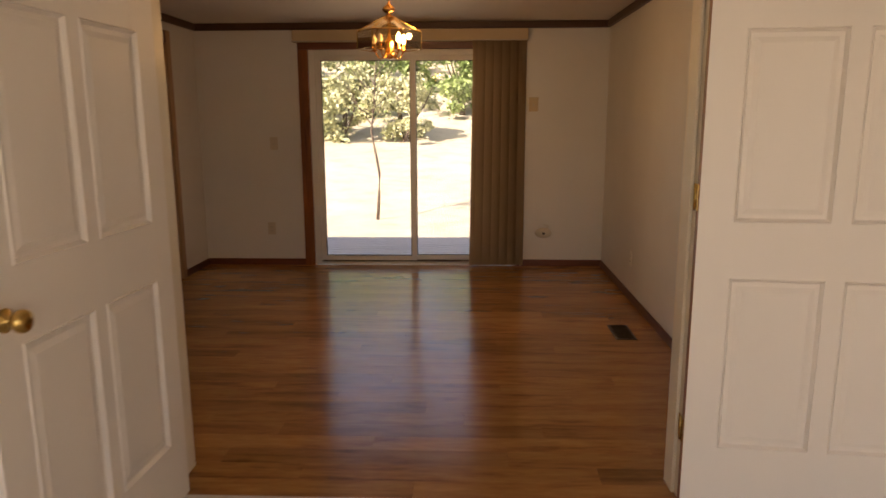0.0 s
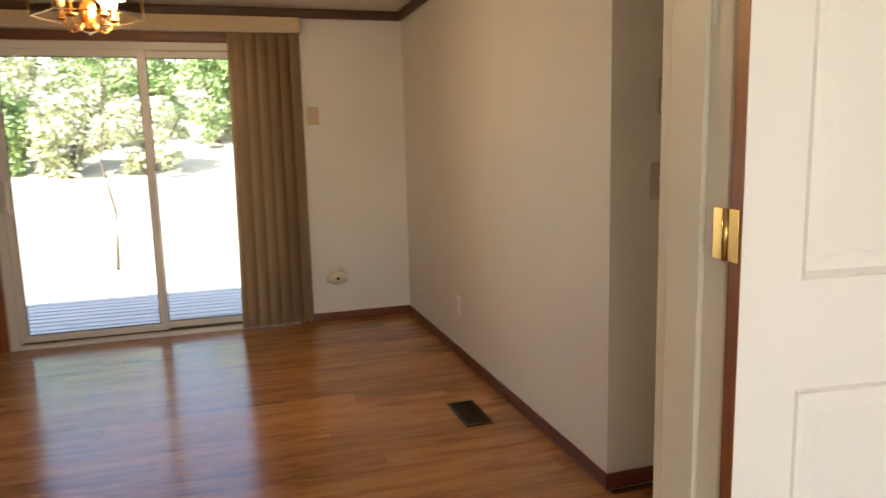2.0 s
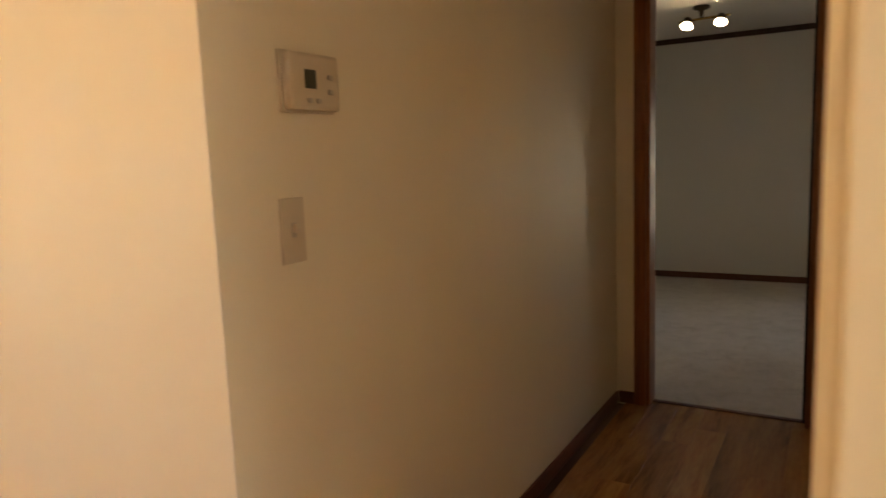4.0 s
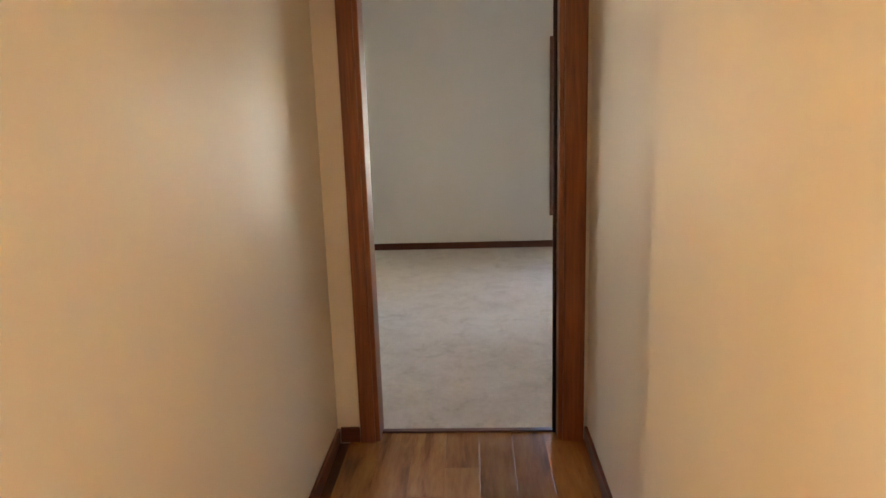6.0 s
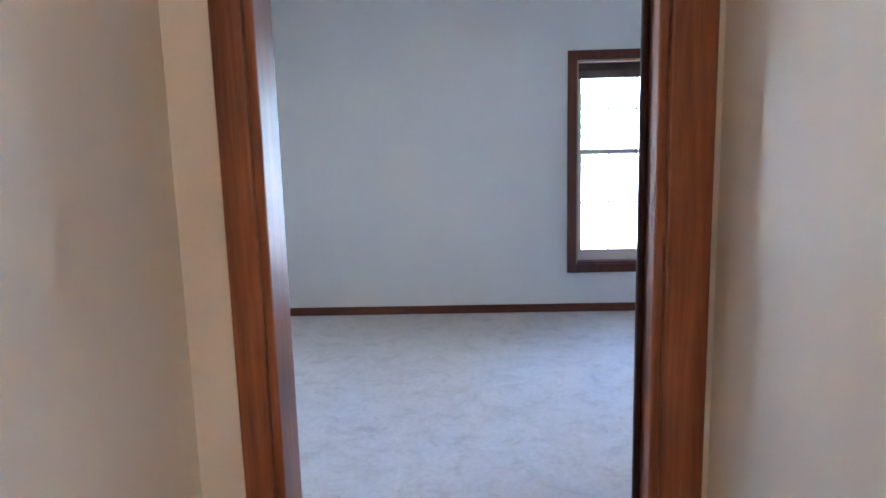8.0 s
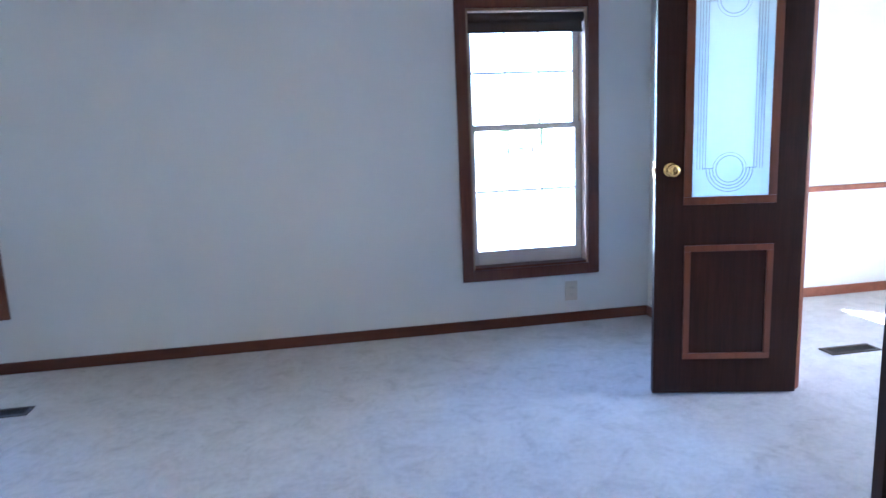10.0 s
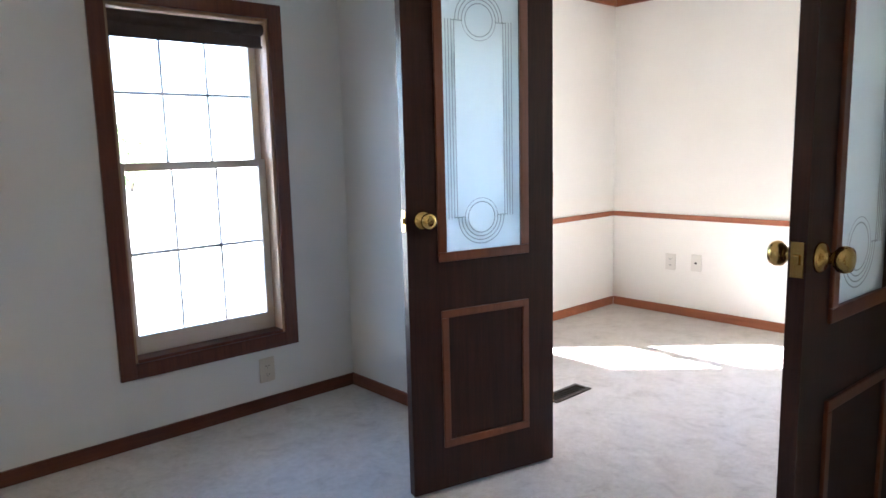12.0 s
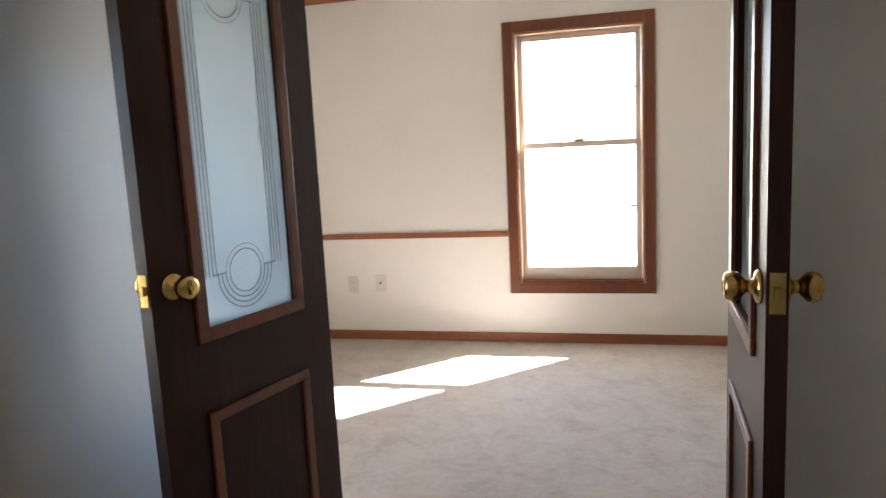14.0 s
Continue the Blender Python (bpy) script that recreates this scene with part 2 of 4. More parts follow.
M_LEAF = leaf_material("shrub_leaf", (0.13, 0.20, 0.06), (0.30, 0.40, 0.15))
M_LEAF2 = leaf_material("shrub_leaf_pale", (0.25, 0.28, 0.14), (0.46, 0.47, 0.28))
M_BARK = wood("bark", (0.06, 0.04, 0.03), (0.16, 0.12, 0.09), 0.9, "Z", 2.0)
M_SIDING = painted("outer_siding", (0.6, 0.57, 0.52), 0.7, 0.05)
M_POST = painted("post_white", (0.7, 0.7, 0.7), 0.6, 0.05)
M_RUBBER = painted("thermo_grey", (0.45, 0.42, 0.38), 0.5, 0.05)


# ---- mesh helpers ----
def box(bm, x0, x1, y0, y1, z0, z1, bev=0.0, m=None):
    r = bmesh.ops.create_cube(bm, size=1.0)
    vs = r["verts"]
    t = Matrix.Translation(((x0 + x1) / 2, (y0 + y1) / 2, (z0 + z1) / 2)) @ Matrix.Diagonal((abs(x1 - x0), abs(y1 - y0), abs(z1 - z0), 1))
    bmesh.ops.transform(bm, matrix=(m @ t) if m else t, verts=vs)
    if bev:
        es = list({e for v in vs for e in v.link_edges})
        bmesh.ops.bevel(bm, geom=es, offset=bev, segments=2, affect="EDGES", profile=0.6)
    return bm


def cyl(bm, p, r0, r1, h, seg=20, m=None):
    """A cone frustum standing on p along z."""
    t = Matrix.Translation((p[0], p[1], p[2] + h / 2))
    bmesh.ops.create_cone(bm, cap_ends=True, segments=seg, radius1=r0, radius2=r1, depth=h, matrix=(m @ t) if m else t)
    return bm


def lathe(bm, profile, seg=24, m=None):
    """Turns (radius, height) pairs about z."""
    rings = []
    for r, h in profile:
        ring = []
        for i in range(seg):
            a = 2 * math.pi * i / seg
            v = Vector((r * math.cos(a), r * math.sin(a), h))
            ring.append(bm.verts.new(m @ v if m else v))
        rings.append(ring)
    for a, b in zip(rings, rings[1:]):
        for i in range(seg):
            bm.faces.new((a[i], a[(i + 1) % seg], b[(i + 1) % seg], b[i]))
    for f in (rings[0][::-1], rings[-1]):
        try:
            bm.faces.new(f)
        except ValueError:
            pass
    return bm


def tube(bm, pts, r, seg=8, taper=1.0):
    """A round bar along points."""
    pts = [Vector(p) for p in pts]
    rings = []
    for i, p in enumerate(pts):
        d = (pts[min(i + 1, len(pts) - 1)] - pts[max(i - 1, 0)]).normalized()
        q = d.to_track_quat("Z", "Y")
        rr = r * (1 + (taper - 1) * i / (len(pts) - 1))
        rings.append([bm.verts.new(p + q @ Vector((rr * math.cos(2 * math.pi * k / seg), rr * math.sin(2 * math.pi * k / seg), 0))) for k in range(seg)])
    for a, b in zip(rings, rings[1:]):
        for i in range(seg):
            bm.faces.new((a[i], a[(i + 1) % seg], b[(i + 1) % seg], b[i]))
    bm.faces.new(rings[0][::-1])
    bm.faces.new(rings[-1])
    return bm


def part(name, bm, material, parent=None, label="", smooth=False):
    """One mesh object, under a thing or a part where one is given."""
    bmesh.ops.recalc_face_normals(bm, faces=bm.faces)
    me = bpy.data.meshes.new(name)
    bm.to_mesh(me)
    bm.free()
    me.materials.append(material)
    if smooth:
        for p in me.polygons:
            p.use_smooth = True
    ob = new(name, me)
    if parent:
        ob.parent = parent
    if label:
        ob["label"] = label
    return ob


def thing(name, m, label, category, group="", kind=""):
    ob = new(name)
    ob.matrix_basis = m
    ob.empty_display_size = 0.1
    return tagged(ob, label, category, group, kind)


def boxpart(name, dims, material, parent=None, label="", bev=0.003):
    return part(name, box(bmesh.new(), *dims, bev), material, parent, label)


def structure(ob, label, category):
    return tagged(ob, label, category, kind="structure")


# ---- the shell of the house ----
TOP = 2.48


def wall(name, x0, x1, y0, y1, material, label, holes=(), z1=TOP):
    """A wall along its longer side; holes: (from, to, bottom, top) along that side."""
    bm = bmesh.new()
    alongx = (x1 - x0) > (y1 - y0)
    a0, a1 = (x0, x1) if alongx else (y0, y1)

    def piece(a, b, za, zb):
        if b - a > 1e-4 and zb - za > 1e-4:
            box(bm, *((a, b, y0, y1) if alongx else (x0, x1, a, b)), za, zb)

    at = a0
    for h0, h1, zb, zt in sorted(holes):
        piece(at, h0, -0.02, z1)
        if zb > 0.01:
            piece(h0, h1, -0.02, zb)
        piece(h0, h1, zt, z1)
        at = h1
    piece(at, a1, -0.02, z1)
    return structure(part(name, bm, material), label, "wall")


# dining room and hall
DX0, DY1, DY0 = -3.85, 2.98, -0.98
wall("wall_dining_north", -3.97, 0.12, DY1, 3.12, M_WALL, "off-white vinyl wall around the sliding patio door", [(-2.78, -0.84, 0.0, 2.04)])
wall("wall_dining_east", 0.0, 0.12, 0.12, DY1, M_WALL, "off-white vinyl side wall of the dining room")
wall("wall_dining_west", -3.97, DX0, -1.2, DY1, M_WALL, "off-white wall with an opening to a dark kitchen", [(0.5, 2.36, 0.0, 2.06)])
wall("wall_entry", -3.97, 2.55, -1.16, DY0, M_HALL, "cream wall with the double door opening", [(-2.425, -0.45, 0.0, 2.07)])
wall("wall_hall_north", 0.0, 2.55, 0.0, 0.12, M_HALL, "cream vinyl hallway wall with thermostat and switch")
wall("wall_dining_east_end", -0.003, 0.0, 0.0, 0.12, M_WALL, "off-white vinyl end of the dining room wall")
wall("wall_hall_end", 2.55, 2.66, -2.36, 3.2, M_HALL, "cream wall holding the dark framed bedroom doorway", [(-0.885, -0.15, 0.0, 2.05)])
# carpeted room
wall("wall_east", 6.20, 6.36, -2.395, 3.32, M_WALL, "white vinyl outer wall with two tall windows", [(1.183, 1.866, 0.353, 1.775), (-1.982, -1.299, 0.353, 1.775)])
wall("wall_east_sunny", 6.26, 6.36, -4.916, -2.395, M_WALL_LIT, "cream white vinyl outer wall above and below a chair rail")
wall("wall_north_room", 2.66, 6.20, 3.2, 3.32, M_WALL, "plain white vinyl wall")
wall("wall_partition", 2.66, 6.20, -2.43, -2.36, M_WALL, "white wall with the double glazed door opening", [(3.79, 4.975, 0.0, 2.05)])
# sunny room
wall("wall_south_room", 2.71, 6.26, -4.916, -4.776, M_WALL_LIT, "cream white vinyl wall with a sunny window", [(3.941, 4.684, 0.378, 1.877)])
wall("wall_west_room", 2.71, 2.83, -4.776, -2.36, M_WALL_LIT, "plain cream wall")
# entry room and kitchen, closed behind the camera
# Unseen opening, added and widened to bring daylight onto the door leaves.
wall("wall_entry_south", -4.2, 1.6, -6.14, -6.0, M_WALL, "plain unseen entry room wall with a wide opening added for daylight", [(-3.9, 1.2, 0.3, 2.2)])
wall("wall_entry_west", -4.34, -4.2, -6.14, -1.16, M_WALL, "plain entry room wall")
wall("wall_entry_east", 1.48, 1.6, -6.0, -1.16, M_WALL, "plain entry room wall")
wall("wall_kitchen_west", -5.8, -5.68, -1.2, 3.12, M_DARKIN, "kitchen wall in a near-black colour for the unlit room")
wall("wall_kitchen_north", -5.68, -3.97, 3.0, 3.12, M_DARKIN, "kitchen wall in a near-black colour for the unlit room")
wall("wall_kitchen_south", -5.68, -3.97, -1.2, -1.08, M_DARKIN, "kitchen wall in a near-black colour for the unlit room")


def slab(name, x0, x1, y0, y1, z0, z1, material, label, category):
    return structure(part(name, box(bmesh.new(), x0, x1, y0, y1, z0, z1), material), label, category)


slab("ceiling_dining", -3.85, 0.0, -0.98, 2.98, 2.28, 2.34, M_CEIL, "textured off-white dining ceiling", "ceiling")
slab("ceiling_hall", 0.0, 2.55, -0.98, 0.0, 2.28, 2.34, M_CEIL, "textured off-white hallway ceiling", "ceiling")
slab("ceiling_carpet_room", 2.66, 6.20, -2.36, 3.2, 2.33, 2.39, M_CEIL, "textured off-white ceiling", "ceiling")
slab("ceiling_sunny_room", 2.83, 6.26, -4.776, -2.43, 2.21, 2.27, M_CEIL, "textured off-white ceiling", "ceiling")
slab("ceiling_entry", -4.2, 1.48, -6.0, -1.16, 2.34, 2.40, M_CEIL, "textured off-white ceiling", "ceiling")
slab("ceiling_kitchen", -5.68, -3.97, -1.08, 3.0, 2.30, 2.36, M_DARKIN, "kitchen ceiling in a near-black colour for the unlit room", "ceiling")
slab("roof", -6.0, 6.5, -5.0, 3.25, 2.49, 2.6, M_SIDING, "flat closed roof above the rooms", "roof")
slab("roof_entry", -4.4, 1.7, -6.3, -5.0, 2.49, 2.6, M_SIDING, "flat closed roof above the entry room", "roof")
floor_wood = slab("floor_wood", -3.91, 2.63, -1.20, 2.98, -0.10, -0.009, M_GAP, "glossy honey oak laminate plank floor", "floor")
slab("floor_carpet", 2.63, 6.26, -4.776, 3.2, -0.10, 0.002, M_CARPET, "mottled beige cut pile carpet", "floor")
slab("floor_entry", -4.2, 1.48, -6.0, -1.20, -0.10, 0.0, M_CARPET, "beige entry carpet", "floor")
slab("floor_kitchen", -5.68, -3.91, -1.08, 3.0, -0.10, -0.003, M_TILE, "brown kitchen tile floor", "floor")


def strip(name, x0, x1, y0, y1, z0, z1, material, label, category="trim", bev=0.004):
    return structure(part(name, box(bmesh.new(), x0, x1, y0, y1, z0, z1, bev), material), label, category)


BB = 0.062
BL = "reddish brown wooden baseboard"
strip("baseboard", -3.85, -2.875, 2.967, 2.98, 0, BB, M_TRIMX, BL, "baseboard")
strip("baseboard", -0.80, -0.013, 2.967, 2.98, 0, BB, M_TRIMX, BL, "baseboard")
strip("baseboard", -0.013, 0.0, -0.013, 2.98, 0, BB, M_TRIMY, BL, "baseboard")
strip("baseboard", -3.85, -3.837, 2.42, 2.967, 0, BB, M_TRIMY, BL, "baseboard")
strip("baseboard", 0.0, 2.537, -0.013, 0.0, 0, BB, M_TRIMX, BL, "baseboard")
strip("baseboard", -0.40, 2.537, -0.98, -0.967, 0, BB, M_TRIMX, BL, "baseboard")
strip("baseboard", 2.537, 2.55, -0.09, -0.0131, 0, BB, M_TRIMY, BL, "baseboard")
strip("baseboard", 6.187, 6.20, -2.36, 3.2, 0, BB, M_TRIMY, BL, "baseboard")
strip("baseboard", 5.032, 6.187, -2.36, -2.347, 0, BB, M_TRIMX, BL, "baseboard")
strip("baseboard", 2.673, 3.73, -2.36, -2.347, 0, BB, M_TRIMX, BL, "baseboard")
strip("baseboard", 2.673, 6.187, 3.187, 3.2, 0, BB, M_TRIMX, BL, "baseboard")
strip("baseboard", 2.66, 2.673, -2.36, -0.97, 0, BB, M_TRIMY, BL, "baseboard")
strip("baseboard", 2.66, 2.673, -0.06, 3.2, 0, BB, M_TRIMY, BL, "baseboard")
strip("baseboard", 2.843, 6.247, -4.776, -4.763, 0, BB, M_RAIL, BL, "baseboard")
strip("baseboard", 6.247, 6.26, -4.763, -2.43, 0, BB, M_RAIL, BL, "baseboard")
CL = "dark brown wooden crown moulding"
strip("crown", -3.85, 0.0, 2.945, 2.98, 2.215, 2.28, M_CROWN, CL, "crown moulding", 0.012)
strip("crown", -0.035, 0.0, 0.0, 2.945, 2.215, 2.28, M_CROWN, CL, "crown moulding", 0.012)
strip("crown", -3.85, -3.815, -0.98, 2.945, 2.215, 2.28, M_CROWN, CL, "crown moulding", 0.012)
strip("crown", 6.165, 6.20, -2.36, 3.2, 2.28, 2.33, M_CROWN, CL, "crown moulding", 0.01)
CL3 = "cherry brown wooden crown moulding"
strip("crown", 2.83, 6.26, -4.776, -4.746, 2.155, 2.21, M_RAIL, CL3, "crown moulding", 0.01)
strip("crown", 6.23, 6.26, -4.746, -2.43, 2.155, 2.21, M_RAIL, CL3, "crown moulding", 0.01)
RL = "cherry brown wooden chair rail"
strip("chair_rail", 4.749, 6.26, -4.776, -4.759, 0.67, 0.705, M_RAIL, RL, "chair rail", 0.006)
strip("chair_rail", 6.243, 6.26, -4.759, -2.43, 0.67, 0.705, M_RAIL, RL, "chair rail", 0.006)
for sx in (4.73, 3.89):
    strip("panel_seam", sx - 0.004, sx + 0.004, -4.776, -4.7735, BB, 0.31, M_WALL_LIT, "thin vertical vinyl panel seam", "trim", 0)
strip("panel_seam", 5.30, 5.31, -2.36, -2.3575, BB, 2.33, M_WALL, "thin vertical vinyl panel seam", "trim", 0)

# door casings of the hall end and the double glazed door
DL = "reddish brown oak grained door casing"


def casing_y(prefix, x0, x1, ya, yb, top, material):
    """A casing round an opening in a wall that faces along x."""
    w = 0.058
    strip(prefix, x0, x1, ya - w - 0.022, ya, 0, top, material, DL, "door casing", 0.005)
    strip(prefix, x0, x1, yb, yb + w, 0, top, material, DL, "door casing", 0.005)
    strip(prefix, x0, x1, ya - w, yb + w, top, top + w, material, DL, "door casing", 0.005)


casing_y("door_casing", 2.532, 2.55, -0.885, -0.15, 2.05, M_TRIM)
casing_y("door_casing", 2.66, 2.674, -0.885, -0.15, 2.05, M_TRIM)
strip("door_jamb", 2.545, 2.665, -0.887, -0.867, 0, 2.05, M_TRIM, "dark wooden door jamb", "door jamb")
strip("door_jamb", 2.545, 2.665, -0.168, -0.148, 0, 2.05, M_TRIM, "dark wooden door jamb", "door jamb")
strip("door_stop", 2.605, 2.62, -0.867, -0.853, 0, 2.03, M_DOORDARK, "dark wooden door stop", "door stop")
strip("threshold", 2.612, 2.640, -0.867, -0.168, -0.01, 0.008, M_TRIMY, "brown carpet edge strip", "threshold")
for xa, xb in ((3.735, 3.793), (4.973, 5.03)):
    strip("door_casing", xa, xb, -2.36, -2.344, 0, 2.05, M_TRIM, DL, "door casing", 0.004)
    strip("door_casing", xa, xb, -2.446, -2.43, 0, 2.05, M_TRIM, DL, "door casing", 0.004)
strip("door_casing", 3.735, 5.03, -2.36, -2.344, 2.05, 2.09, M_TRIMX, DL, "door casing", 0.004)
strip("door_jamb", 3.785, 3.803, -2.432, -2.358, 0, 2.05, M_TRIM, "dark wooden door jamb", "door jamb")
strip("door_jamb", 4.962, 4.98, -2.432, -2.358, 0, 2.05, M_TRIM, "dark wooden door jamb", "door jamb")
# cream jamb of the entry double door
for xa, xb in ((-0.475, -0.447), (-2.43, -2.402)):
    strip("entry_jamb", xa, xb, -1.175, -0.975, 0, 2.05, M_JAMBWHITE, "cream painted door jamb", "door jamb")
strip("entry_jamb", -2.402, -0.475, -1.175, -0.975, 2.03, 2.07, M_JAMBWHITE, "cream painted door head jamb", "door jamb")
strip("entry_casing", -0.46, -0.40, -0.98, -0.964, 0, 2.09, M_JAMBWHITE, "cream painted door casing", "door casing", 0.006)
strip("entry_casing", -2.49, -2.42, -0.98, -0.964, 0, 2.09, M_JAMBWHITE, "cream painted door casing", "door casing", 0.006)
strip("entry_stop", -0.488, -0.475, -1.12, -1.02, 0, 2.03, M_JAMBWHITE, "cream painted door stop", "door stop")
# wooden casing of the kitchen opening
# North side in paler oak, standing in for light on its face.
strip("kitchen_casing", -3.87, -3.832, 2.34, 2.42, 0, 2.15, M_REVEAL, "dark brown opening casing", "door casing", 0.005)
strip("kitchen_casing", -3.87, -3.832, 0.45, 0.53, 0, 2.15, M_TRIM, "dark brown opening casing", "door casing", 0.005)
strip("kitchen_casing", -3.87, -3.832, 0.53, 2.34, 2.04, 2.15, M_TRIMY, "dark brown opening casing", "door casing", 0.005)
strip("kitchen_jamb", -3.98, -3.87, 2.335, 2.365, 0, 2.06, M_CROWN, "dark brown opening jamb", "door jamb")
strip("kitchen_edge", -3.93, -3.89, 0.53, 2.30, -0.004, 0.006, M_TRIMY, "brown floor edge strip", "threshold")


# ---- sliding patio door ----
def patio_door():
    top = thing("sliding_patio_door", pose(0, 0, 0), "white aluminium sliding glass patio door, closed", "patio door", kind="structure")
    Y0, Y1 = 3.0, 3.10
    boxpart("side_frame", (-2.78, -2.725, Y0, Y1, 0.0, 2.04), M_ALU, top)
    boxpart("side_frame", (-0.895, -0.84, Y0, Y1, 0.0, 2.04), M_ALU, top)
    boxpart("head_frame", (-2.725, -0.895, Y0, Y1, 1.99, 2.04), M_ALU, top)
    sill = boxpart("sill_track", (-2.725, -0.895, 2.985, 3.11, 0.0, 0.025), M_ALU, top)
    boxpart("track_rail", (-2.72, -0.90, 3.03, 3.036, 0.025, 0.04), M_VENT, sill)
    boxpart("track_rail", (-2.72, -0.90, 3.075, 3.081, 0.025, 0.04), M_VENT, sill)

    def sash(name, x0, x1, y0, sw):
        s = new(name)
        s.parent = top
        boxpart("stile", (x0, x0 + sw, y0, y0 + 0.035, 0.04, 1.99), M_ALU, s)
        boxpart("stile", (x1 - sw, x1, y0, y0 + 0.035, 0.04, 1.99), M_ALU, s)
        boxpart("rail", (x0 + sw, x1 - sw, y0, y0 + 0.035, 0.04, 0.085), M_ALU, s)
        boxpart("rail", (x0 + sw, x1 - sw, y0, y0 + 0.035, 1.945, 1.99), M_ALU, s)
        g = boxpart("pane", (x0 + sw, x1 - sw, y0 + 0.014, y0 + 0.019, 0.085, 1.945), M_GLASS, s, "clear glass pane", 0)
        g.visible_shadow = False
        gk = bmesh.new()
        for a in ((x0 + sw, x1 - sw, y0 + 0.01, y0 + 0.024, 0.085, 0.091), (x0 + sw, x1 - sw, y0 + 0.01, y0 + 0.024, 1.939, 1.945),
                  (x0 + sw, x0 + sw + 0.006, y0 + 0.01, y0 + 0.024, 0.091, 1.939), (x1 - sw - 0.006, x1 - sw, y0 + 0.01, y0 + 0.024, 0.091, 1.939)):
            box(gk, *a)
        part("gasket", gk, M_SLOT, s, "black rubber gasket")
        return s

    s1 = sash("sliding_sash", -2.725, -1.785, 3.015, 0.05)
    sash("fixed_sash", -1.835, -0.895, 3.06, 0.05)
    bm = bmesh.new()
    box(bm, -2.715, -2.69, 2.985, 3.015, 0.92, 1.14, 0.006)
    box(bm, -2.71, -2.695, 2.965, 2.985, 0.95, 1.11, 0.005)
    part("handle", bm, M_ALU, s1, "white pull handle")


patio_door()
PC = "dark brown wooden patio door casing"
strip("patio_casing", -2.875, -2.78, 2.955, 3.0, 0, 2.04, M_TRIM, PC, "door casing", 0.006)
strip("patio_casing", -0.84, -0.76, 2.955, 3.0, 0, 2.04, M_TRIM, PC, "door casing", 0.006)
strip("patio_casing", -2.875, -0.76, 2.955, 3.0, 2.04, 2.115, M_TRIMX, PC, "door casing", 0.006)


def vertical_blind():
    top = thing("vertical_blind", pose(0, 0, 0), "tan fabric vertical blind drawn aside at the patio door", "vertical blind")
    v = boxpart("valance", (-2.90, -0.75, 2.87, 2.954, 2.10, 2.205), M_VALANCE, top, "tan fabric covered valance", 0.006)
    boxpart("valance_trim", (-2.90, -0.75, 2.866, 2.87, 2.10, 2.108), M_MUNTIN, v, bev=0)
    n = 19
    for i in range(n):
        x = -1.225 + (0.45) * i / (n - 1)
        bm = bmesh.new()
        a = radians(62 + 14 * math.sin(i * 2.1))
        spread = 0.03 * (1 - i / n)
        rows = []
        for k in range(6):
            u = k / 5 - 0.5
            lx, ly = u * 0.088 * math.cos(a), u * 0.088 * math.sin(a)
            bow = 0.006 * (1 - 4 * u * u)
            top_v = bm.verts.new((x + lx + bow, 2.91 + ly, 2.10))
            bot_v = bm.verts.new((x + lx + bow - spread, 2.91 + ly, 0.02 + 0.004 * (i % 3)))
            rows.append((top_v, bot_v))
        for r0, r1 in zip(rows, rows[1:]):
            bm.faces.new((r0[0], r1[0], r1[1], r0[1]))
        bmesh.ops.solidify(bm, geom=bm.faces[:], thickness=0.0012)
        part("slat", bm, M_BLIND, top)


vertical_blind()


# ---- wall plates ----
def plate(name, place, facing, w, h, label, kind_of, material=M_PLASTIC):
    """A plate whose front looks along -y locally, turned to its wall."""
    rz = {"-y": 0, "+y": 180, "-x": -90, "+x": 90}[facing]
    top = thing(name, pose(*place, 0, 0, rz), label, "switch" if kind_of == "switch" else "outlet")
    boxpart("cover", (-w / 2, w / 2, -0.006, 0, -h / 2, h / 2), material, top, bev=0.0025)
    if kind_of == "outlet":
        for dz in (-0.02, 0.02):
            s = boxpart("socket", (-0.016, 0.016, -0.0085, -0.006, dz - 0.013, dz + 0.013), material, top, bev=0.001)
            bm = bmesh.new()
            box(bm, -0.008, -0.006, -0.0092, -0.0084, dz - 0.004, dz + 0.005)
            box(bm, 0.006, 0.008, -0.0092, -0.0084, dz - 0.004, dz + 0.005)
            box(bm, -0.0015, 0.0015, -0.0092, -0.0084, dz - 0.01, dz - 0.007)
            part("slot", bm, M_SLOT, s)
    elif kind_of == "switch":
        boxpart("toggle", (-0.005, 0.005, -0.018, -0.006, -0.004, 0.014), material, top, bev=0.002)
        boxpart("toggle_slot", (-0.007, 0.007, -0.0072, -0.006, -0.014, 0.016), M_RUBBER, top, bev=0)
    else:
        part("jack", cyl(bmesh.new(), (0, 0, 0.006), 0.007, 0.007, 0.008, 12, pose(0, 0, 0, 90, 0, 0)), M_SLOT, top)
    return top


plate("wall_outlet", (-3.20, 2.98, 0.36), "-y", 0.075, 0.12, "ivory outlet cover on the wall beside the patio door", "outlet")
plate("light_switch", (-3.14, 2.98, 1.18), "-y", 0.075, 0.12, "ivory toggle switch beside the patio door", "switch")
plate("light_switch", (-0.681, 2.98, 1.535), "-y", 0.085, 0.13, "tan plate with a toggle beside the blind", "switch", M_VALANCE)
plate("wall_outlet", (0.0, 1.76, 0.327), "-x", 0.075, 0.12, "white outlet cover low on the side wall", "outlet", M_PLASTICW)
plate("wall_outlet", (6.20, 1.39, 0.185), "-x", 0.075, 0.115, "ivory outlet cover below the window", "outlet")
